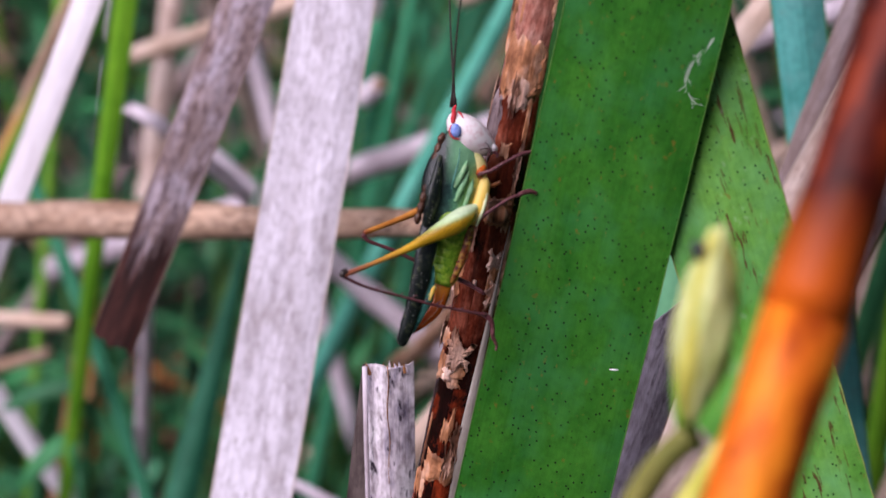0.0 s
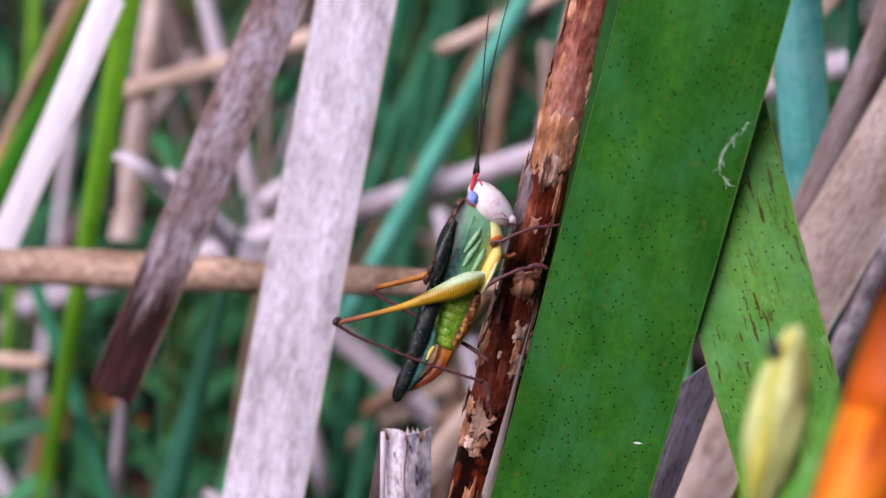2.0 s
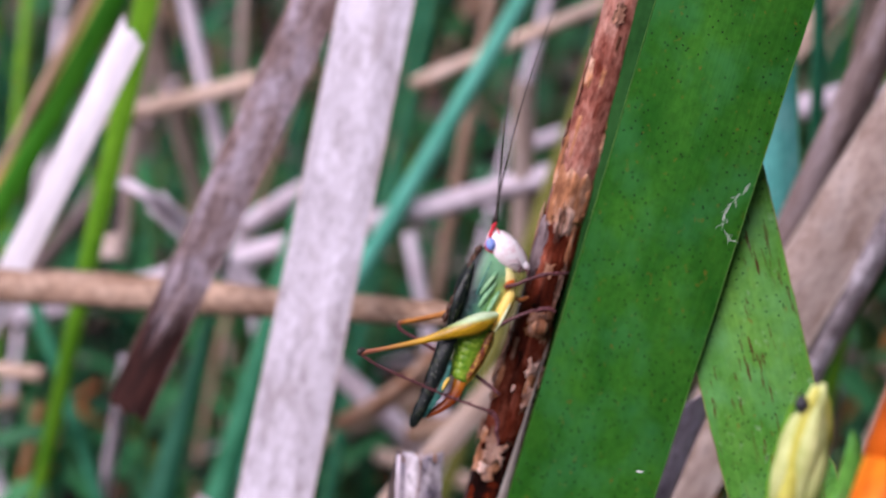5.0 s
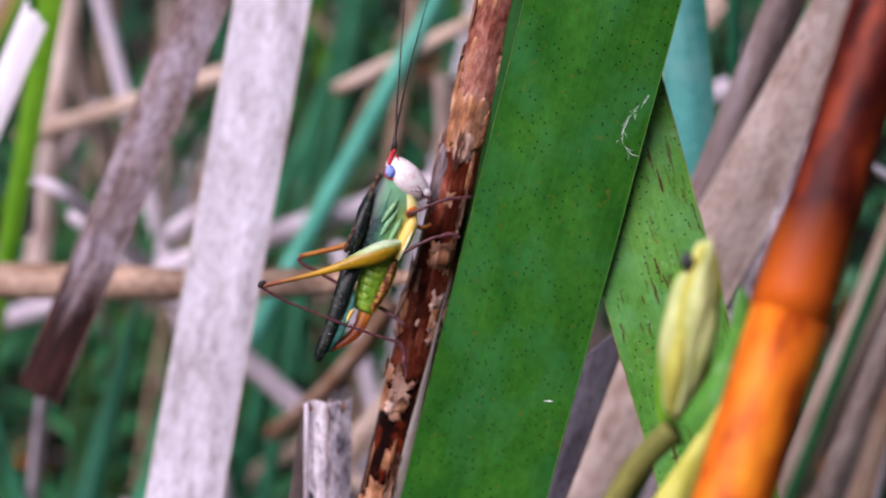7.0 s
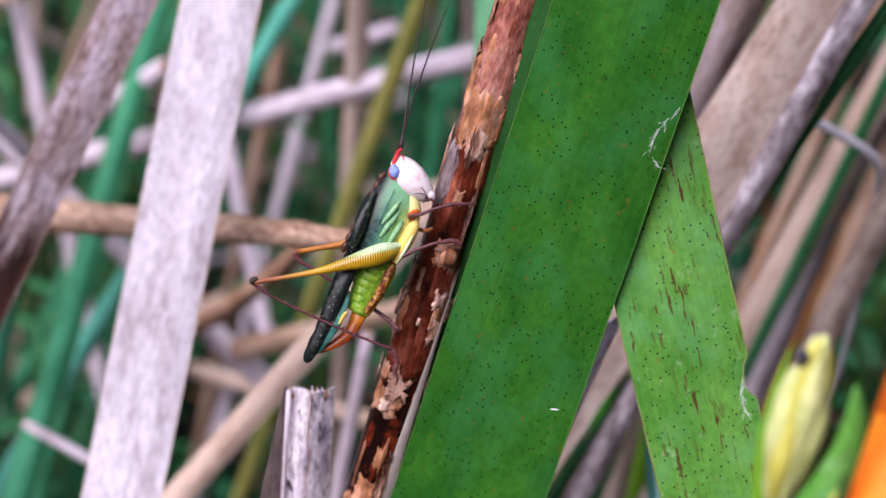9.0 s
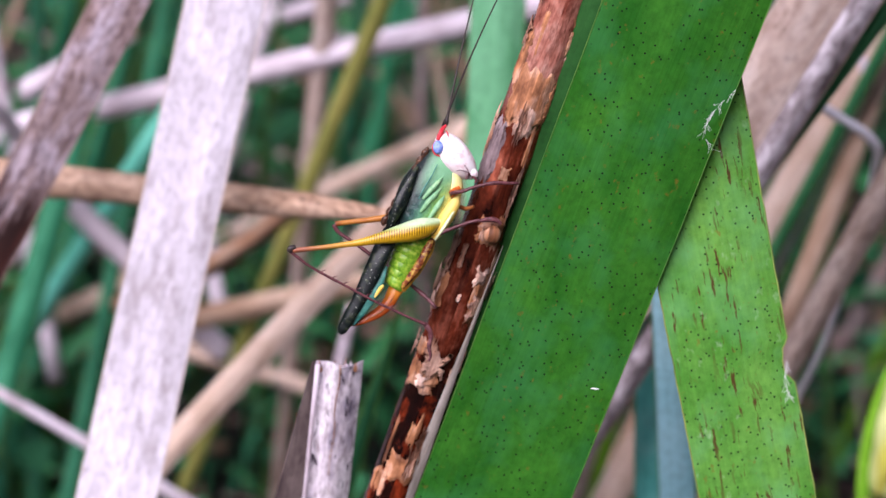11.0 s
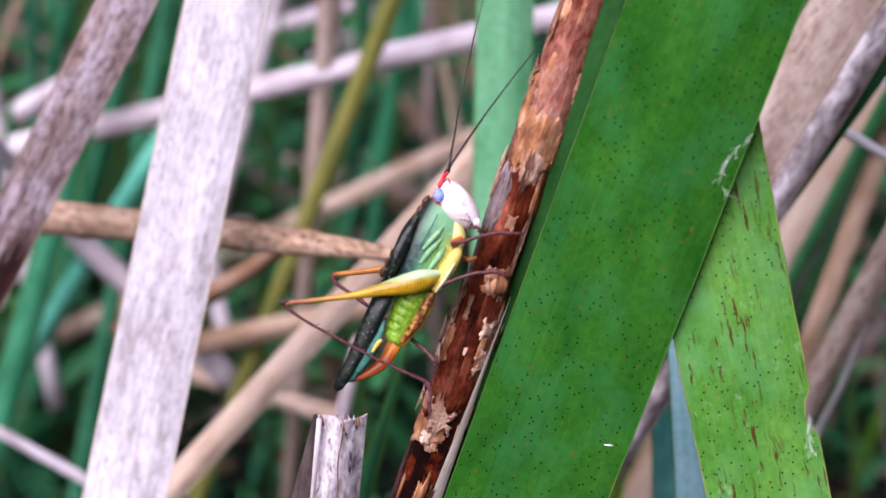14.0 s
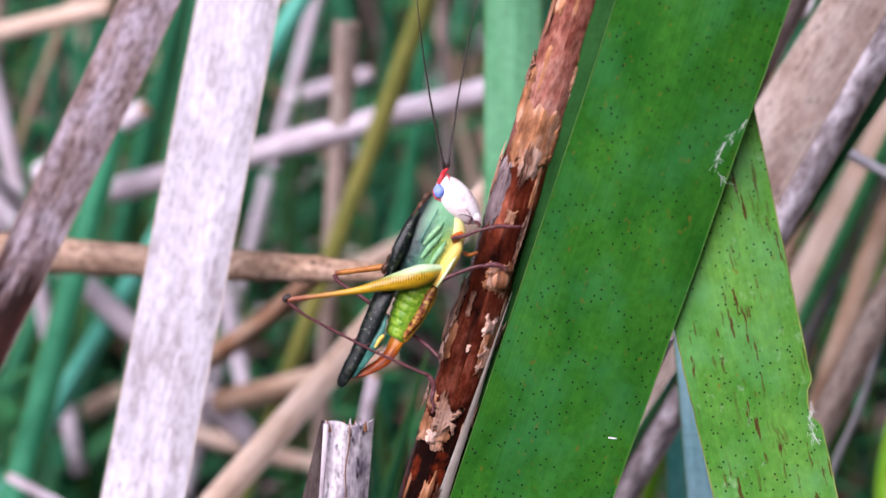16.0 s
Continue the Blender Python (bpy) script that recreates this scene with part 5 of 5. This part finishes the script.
# thigh: yellow below, pale green above, orange towards the knee, with a herringbone of fine dark lines
K_THIGH, t, b = nodes_of("insect_thigh")
tc = t.nodes.new("ShaderNodeTexCoord")
sep = t.nodes.new("ShaderNodeSeparateXYZ")
t.links.new(tc.outputs["Object"], sep.inputs[0])
height = t.nodes.new("ShaderNodeMath")
height.operation = 'MULTIPLY_ADD'
height.inputs[1].default_value = -0.136
t.links.new(sep.outputs[0], height.inputs[0])
t.links.new(sep.outputs[2], height.inputs[2])
mid = (500 - 500) * U
upper = span(t, height.outputs[0], 0.0, 9 * U)
knee = span(t, sep.outputs[0], (640 - 700) * U, (530 - 700) * U)
col = mixed(t, upper, (0.60, 0.34, 0.006), (0.30, 0.44, 0.13))
bars = add(t, "ShaderNodeTexWave", Scale=1400.0, Distortion=0.6)
bars.bands_direction = 'X'
t.links.new(tc.outputs["Object"], bars.inputs["Vector"])
body_only = mixed(t, 1.0, ramp(t, bars.outputs["Fac"], [(0.25, (0.22, 0.20, 0.10)), (0.6, (1, 1, 1))]), (1, 1, 1), 'MULTIPLY')
lower = mixed(t, 1.0, span(t, height.outputs[0], 9 * U, 4 * U), span(t, height.outputs[0], -13 * U, -7 * U), 'MULTIPLY')
barred = mixed(t, 1.0, col, body_only, 'MULTIPLY')
row = mixed(t, 1.0, span(t, sep.outputs[0], (625 - 700) * U, (660 - 700) * U), span(t, sep.outputs[0], (768 - 700) * U, (748 - 700) * U), 'MULTIPLY')
lower = mixed(t, 1.0, lower, row, 'MULTIPLY')
col = mixed(t, lower, col, barred)
body_end = span(t, sep.outputs[0], (655 - 700) * U, (735 - 700) * U)
crest = mixed(t, 1.0, mixed(t, body_end, (0, 0, 0), (0.85, 0.85, 0.85)), span(t, height.outputs[0], 4 * U, 12 * U), 'MULTIPLY')
col = mixed(t, crest, col, (0.52, 0.64, 0.42))
grain = noise_of(t, tc.outputs["Object"], 2600, 4, 0.6)
col = mixed(t, 0.4, col, ramp(t, grain, [(0.3, (0.62, 0.62, 0.62)), (0.65, (1.2, 1.2, 1.2))]), 'MULTIPLY')
col = mixed(t, knee, col, (0.27, 0.085, 0.04))
relief(t, b, grain, 0.25, 0.0002)
t.links.new(col, b.inputs["Base Color"])
b.inputs["Roughness"].default_value = 0.35

katydid = tagged(new("katydid"), "white-faced green katydid with yellow thighs clinging to a dead stem", "katydid")
katydid.matrix_world = K_AT


def limb(name, points, material, label="", n=26, rough=0.06, flat=1.0, sides=12, up=(0, 1, 0), under=None):
    if flat < 1:
        up = (1, 0, 0.3)
    pts, rad = kline(points, n)
    return part(name, tube(pts, rad, sides=sides, rough=rough, flat=flat, seed=len(points), up=up), material, under or katydid, label)


# head
head = limb("head", [(786, 314, 0, 6), (790, 324, 0, 18), (798, 339, 0, 27), (809, 357, 0, 31), (824, 374, 0, 27), (838, 388, 0, 18), (847, 398, 0, 6)], K_WHITE, "white face", rough=0.05, sides=20, n=30)
limb("crown", [(779, 329, -15, 3), (781, 322, -14, 4.5), (785, 314, -12, 4.8), (789, 307, -8, 3.6), (793, 303, -6, 3), (795, 300, -4, 2)], K_RED, "red crown", rough=0.3, under=head)
limb("eye_ring", [(775, 330, -17, 1.2), (769, 342, -15, 1.4), (773, 354, -17, 1.6), (783, 359, -20, 1.0)], K_RED, "reddish ring round the eye", under=head)
limb("crown_streak", [(794, 311, -12, 1.2), (797, 317, -16, 1.5), (798, 324, -20, 0.8)], K_RED, "red streak", under=head)
limb("cheek_edge", [(773, 352, -10, 4), (780, 366, -14, 5), (790, 380, -15, 4), (800, 388, -13, 3)], K_ORANGE, "pinkish edge of the face", under=head)
limb("jaw", [(836, 382, -8, 9), (846, 391, -8, 9), (851, 398, -8, 4)], K_WHITE, "white jaw", under=head)
limb("palp", [(843, 395, -12, 3), (850, 402, -12, 3), (848, 408, -12, 2)], K_LEG, "dark mouth palp", under=head)
limb("palp", [(838, 390, -15, 2), (834, 396, -17, 2), (830, 403, -16, 1.5)], K_LEG, "dark mouth palp", under=head)
limb("face_line", [(812, 386, -27, 0.6), (822, 385, -27, 0.8), (834, 389, -23, 0.8), (840, 396, -17, 0.6)], K_LEG, "dark line at the jaw", under=head)
limb("face_line", [(826, 374, -26, 0.5), (832, 381, -23, 0.8), (836, 390, -19, 0.6)], K_LEG, "dark line at the jaw", under=head)
bm = bmesh.new()
bmesh.ops.create_uvsphere(bm, u_segments=20, v_segments=14, radius=1.0)
for v in bm.verts:
    v.co = Vector(k(779, 342, -22)) + Vector((v.co.x * 10 * U, v.co.y * 7 * U, v.co.z * 12.5 * U))
part("eye", bm, K_BLUE, head, "round blue eye")

# thorax and body
K_THORAX, t, b = nodes_of("insect_thorax")
tc = t.nodes.new("ShaderNodeTexCoord")
soft = noise_of(t, tc.outputs["Object"], 1500, 4, 0.6)
fine = noise_of(t, tc.outputs["Object"], 5200, 3, 0.6)
across = t.nodes.new("ShaderNodeVectorMath")
across.operation = 'DOT_PRODUCT'
across.inputs[1].default_value = (0.90, 0, -0.435)
t.links.new(tc.outputs["Object"], across.inputs[0])
place = span(t, across.outputs["Value"], -26 * U, 108 * U, soft, 26 * U)
col = ramp(t, place, [(0.0, (0.006, 0.008, 0.008)), (0.26, (0.010, 0.017, 0.016)), (0.39, (0.022, 0.065, 0.055)), (0.50, (0.070, 0.20, 0.11)), (0.61, (0.16, 0.33, 0.08)),
                      (0.72, (0.42, 0.47, 0.12)), (0.82, (0.68, 0.55, 0.14)), (0.94, (0.72, 0.40, 0.03))])
col = mixed(t, 0.8, col, ramp(t, fine, [(0.32, (0.5, 0.55, 0.55)), (0.5, (1, 1, 1)), (0.7, (1.5, 1.45, 1.4))]), 'MULTIPLY')
headward = span(t, across.outputs["Value"], -8 * U, 16 * U)
tallness = t.nodes.new("ShaderNodeSeparateXYZ")
t.links.new(tc.outputs["Object"], tallness.inputs[0])
collar = mixed(t, 1.0, headward, span(t, tallness.outputs[2], 78 * U, 118 * U, soft, 20 * U), 'MULTIPLY')
col = mixed(t, collar, col, (0.17, 0.38, 0.20))
t.links.new(col, b.inputs["Base Color"])
b.inputs["Roughness"].default_value = 0.34
b.inputs["Specular IOR Level"].default_value = 0.3
relief(t, b, soft, 0.5, 0.00025)
K_RIDGE = insect_skin("insect_ridge", [(0.35, (0.02, 0.008, 0.005)), (0.55, (0.07, 0.03, 0.016)), (0.75, (0.22, 0.11, 0.06))], 3000, 0.35, 0.3)
K_FOLD = insect_skin("insect_fold", [(0.3, (0.11, 0.29, 0.15)), (0.55, (0.20, 0.40, 0.19)), (0.75, (0.36, 0.52, 0.28))], 1700)
shield = limb("thorax", [(797, 346, 0, 14), (791, 356, 0, 26), (783, 374, 1, 36), (774, 398, 2, 47), (764, 424, 3, 54), (753, 450, 3, 55), (742, 474, 3, 50), (731, 497, 3, 40), (722, 514, 3, 24)], K_THORAX,
              "green thorax, black along the back and yellow below", rough=0.09, sides=40, n=60, flat=0.62)
for q in range(9):
    x, y = 757 - 9.3 * q, 352 + 15.5 * q - 2.2 * math.sin(3.1 * q / 8)
    limb("ridge_bump", [(x + 5, y - 9, -2, 3), (x - 1, y - 2, -4, 6.5), (x - 4, y + 7, -3, 5), (x - 4, y + 12, -2, 2)], K_RIDGE, "brown bump on the back", rough=0.4, n=9, sides=9, under=shield)
limb("back_plate", [(741, 378, -20, 3), (728, 402, -26, 8), (714, 430, -28, 11), (702, 456, -27, 11), (691, 482, -22, 8), (684, 498, -18, 3)], K_BLACK, "black glossy speckled back", rough=0.3, sides=16)
limb("shield_fold", [(786, 398, -27, 1.5), (776, 410, -30.5, 4), (763, 424, -32.5, 5), (750, 438, -31.5, 2.5)], K_FOLD, "raised fold of the thorax", rough=0.25, under=shield)
limb("shield_fold", [(784, 418, -27, 1.5), (771, 432, -31, 4.5), (758, 446, -32.5, 5), (746, 462, -31, 2.5)], K_FOLD, "raised fold of the thorax", rough=0.25, under=shield)
limb("shield_fold", [(790, 432, -24.5, 1.5), (780, 448, -28.5, 5), (769, 464, -29.5, 4.5), (758, 478, -29, 2)], K_FOLD, "pale lower fold of the thorax", rough=0.25, under=shield)
limb("shield_seam", [(777, 374, -27, 0.8), (766, 396, -34, 1.2), (752, 418, -37, 1.4), (742, 438, -36, 0.8)], K_TEAL, "dark seam of the thorax", rough=0.15, under=shield)
limb("throat", [(800, 384, -4, 9), (807, 398, -5, 14), (810, 416, -6, 16), (808, 436, -8, 13)], K_CREAM, "yellowish throat", rough=0.15, sides=16)
limb("breast_plate", [(816, 434, -16, 4), (810, 446, -22, 10), (797, 468, -27, 12.5), (783, 490, -29, 12), (770, 512, -28, 6)], K_CREAM, "yellow breast plate", rough=0.12, sides=16)
limb("breast_edge", [(812, 452, -30, 1.5), (800, 472, -38, 3), (786, 494, -40, 3.2), (772, 514, -36, 2)], K_PALE, "pale edge of the breast plate", rough=0.15)
for i in range(8):
    s = i / 7
    x, y = 744 - 42 * s, 496 + 96 * s
    r = 39 - 16 * s
    limb("abdomen_ring", [(x + 5, y - 11, 4, r * 0.88), (x + 2, y - 5, 4, r), (x - 3, y + 6, 4, r * 0.98), (x - 6, y + 11, 4, r * 0.84)], K_LEAF, "green abdomen ring", rough=0.08, sides=20, n=10)
    limb("belly_spot", [(x + 20 - 8 * s, y - 7, -20 + 8 * s, 3), (x + 21 - 8 * s, y + 2, -20 + 8 * s, 7 - 1.5 * s), (x + 17 - 8 * s, y + 12, -20 + 8 * s, 3)], K_RUST, "rust-brown belly spot", rough=0.3, n=8)
limb("belly_band", [(770, 504, -20, 4), (762, 524, -22, 8), (748, 552, -21, 8), (730, 580, -17, 7), (712, 602, -10, 6)], K_BAND, "mottled rust-red belly band", rough=0.25, sides=14)
limb("belly_edge", [(770, 506, -8, 6), (761, 538, -10, 8), (743, 566, -10, 8), (725, 590, -8, 8), (712, 606, -5, 8)], K_AMBER, "amber belly edge", rough=0.2)
wing = limb("wing", [(702, 474, -8, 11), (688, 504, -20, 16), (672, 540, -26, 18), (654, 578, -24, 17), (633, 622, -20, 14), (613, 658, -15, 12), (601, 680, -11, 10), (596, 688, -10, 4)], K_BLACK, "black folded wing with pale specks", rough=0.16, flat=0.45, sides=18)
limb("wing_edge", [(682, 562, -24, 3), (673, 588, -26, 6), (658, 618, -24, 8), (640, 646, -18, 6), (620, 672, -11, 3)], K_TEAL, "teal wing edge", rough=0.1, flat=0.35, under=wing)
limb("cercus", [(676, 598, -24, 4), (669, 607, -27, 4), (661, 620, -26, 2)], K_YELLOW, "yellow cercus")
K_SWORD = insect_skin("insect_ovipositor", [(0.3, (0.22, 0.032, 0.004)), (0.7, (0.38, 0.075, 0.008))], 1500, rough=0.2, fade=((0.35, 0, 1), -130, -80, (0.52, 0.21, 0.015)))
sword = limb("ovipositor", [(722, 578, 2, 12), (708, 594, -2, 15), (697, 612, -4, 13.5), (688, 630, -4, 12), (672, 646, -4, 10.5), (650, 659, -4, 8), (630, 668, -4, 5), (615, 673, -4, 1.5)], K_SWORD, "curved orange-brown ovipositor", rough=0.04, flat=0.4, n=40)
limb("ovipositor_groove", [(700, 612, -9, 0.8), (690, 630, -9, 1.2), (673, 647, -9, 1.2), (645, 662, -8, 0.8)], K_RUST, "dark groove", under=sword)

# legs, nearer side first
thigh = limb("hind_thigh", [(789, 478, -30, 3), (774, 483, -35, 10), (754, 490, -42, 18), (730, 497, -47, 19.5), (702, 503.5, -48, 16), (668, 511, -49, 10.5), (628, 519, -50, 6.4), (566, 527, -52, 4.5), (508, 533, -53, 5)], K_THIGH,
             "olive and yellow thigh with fine herringbone bars", rough=0.02, n=60, sides=24)
limb("knee", [(514, 527, -53, 5), (505, 530, -53, 6.5), (503, 537, -53, 5)], K_DARK, "dark knee", under=thigh)
shin = limb("hind_shin", [(503, 534, -53, 3.4), (540, 562, -50, 2.6), (600, 595, -46, 2.4), (660, 627, -42, 2.4), (720, 655, -40, 2.6), (754, 670, -38, 3.2)], K_LEG, rough=0.25, n=40)
for q in range(9):
    x, y = 560 + 21 * q, 573 + 11 * q
    limb("spine", [(x, y, -48 + q, 1.4), (x + 5, y - 3, -50 + q, 1.0), (x + 10, y - 4, -51 + q, 0.4)], K_LEG, n=5, sides=6, under=shin)
limb("hind_foot", [(752, 668, -34, 4), (762, 680, -34, 5), (764, 696, -33, 4), (761, 712, -33, 4), (764, 728, -34, 2.5), (760, 738, -34, 2)], K_LEG, rough=0.3)
limb("far_hind_thigh", [(730, 464, 30, 8), (700, 470, 32, 7), (660, 476, 34, 5.6), (615, 481, 36, 4.8), (590, 484, 36, 5)], K_FAR, "orange-brown far thigh", rough=0.05)
limb("far_hind_shin", [(588, 485, 36, 5), (597, 500, 36, 3.5), (630, 522, 34, 3.5), (680, 560, 30, 3.5), (727, 595, 22, 3.5), (755, 618, 10, 4), (776, 640, 0, 3)], K_LEG, rough=0.2, n=34)
limb("middle_leg", [(768, 508, -28, 3.6), (786, 500, -38, 3.6), (815, 488, -44, 3.2), (845, 479, -48, 3), (862, 478, -48, 3.6)], K_LEG, rough=0.12)
limb("middle_foot", [(860, 478, -48, 4.5), (874, 476, -48, 4.5), (886, 478, -47, 4), (894, 484, -46, 3)], K_LEG, rough=0.3)
limb("front_leg", [(808, 430, -18, 5), (804, 427, -28, 4), (822, 424, -40, 3.5), (845, 416, -47, 3), (866, 411, -50, 2.8)], K_LEG, rough=0.12)
limb("front_foot", [(864, 411, -50, 3.5), (885, 408, -51, 3.5), (905, 409, -50, 3), (926, 409, -47, 2.5)], K_LEG, rough=0.25)
limb("front_coxa", [(818, 418, -14, 7), (808, 426, -20, 8), (802, 430, -24, 6)], K_ORANGE, "orange leg joint")
limb("far_front_leg", [(822, 452, 6, 4), (832, 456, 0, 4), (846, 452, -8, 3)], K_RUST)


def antenna(bow):
    pts = [(bow * 4 * (i / 40) * (1 - i / 40) * U, 0, i / 40 * 430 * U) for i in range(41)]
    rad = [(2.2 - 1.5 * min(1, i / 34)) * U * (1.7 if i < 2 else 1.0) for i in range(41)]
    return part("antenna", tube(pts, rad, sides=8, rough=0.2), K_DARK, katydid, "long dark thread-like antenna")


feeler_a = antenna(-6)
feeler_b = antenna(-10)


def motions():
    """The katydid sidles round its stem to the near side; the feelers sway, and the second one swings over to the other side."""
    def round_stem(turn, slide):
        axis = Matrix.Translation(STEM_A) @ Matrix.Rotation(radians(turn), 4, stem_dir) @ Matrix.Translation(-STEM_A)
        return Matrix.Translation(stem_dir * slide) @ axis @ K_AT
    walk(katydid, [(t, round_stem(turn, slide)) for t, turn, slide in (
        (0, 37, 0.0009), (0.5, 33, 0.0009), (1, 30, 0.0008), (1.5, 25, 0.0008), (2, 19, 0.0007), (2.5, 15, 0.0006), (3, 12, 0.0005), (5.5, 15, 0.0006), (6.5, 16, 0.0008),
        (7.5, 16, 0.0007), (8.5, 11, 0.0003), (9.5, 7, 0.0001), (10.2, 5, 0.0), (12.3, 1, -0.0003), (14, 0, -0.0003), (16, 0, -0.0003))])

    def swing(x, y, depth, rows):
        return [(t, Matrix.Translation(k(x, y, depth)) @ pose(0, 0, 0, tilt, lean, 0)) for t, lean, tilt in rows]
    walk(feeler_a, swing(795, 301, -3, [(0, 13, -4), (6, 12, -4), (10, 14, -4), (12.3, 14, -4), (13.2, 12, -4), (13.8, 12, -4), (14.4, 13, -4), (15.2, 13, -4), (16, 11.5, -4)]))
    walk(feeler_b, swing(790, 303, 4, [(0, 18, 8), (6, 20, 8), (10, 24, 10), (12.3, 25, 14), (12.9, 27, 14), (13.2, 33, 16), (13.5, 36, 16), (14.1, 38, 18), (14.25, 18, 12), (14.4, -2, 6),
                                       (14.7, -4, 6), (15.3, -5, 6), (15.5, -2, 6), (15.8, -4, 6), (16, -7, 6)]))


motions()
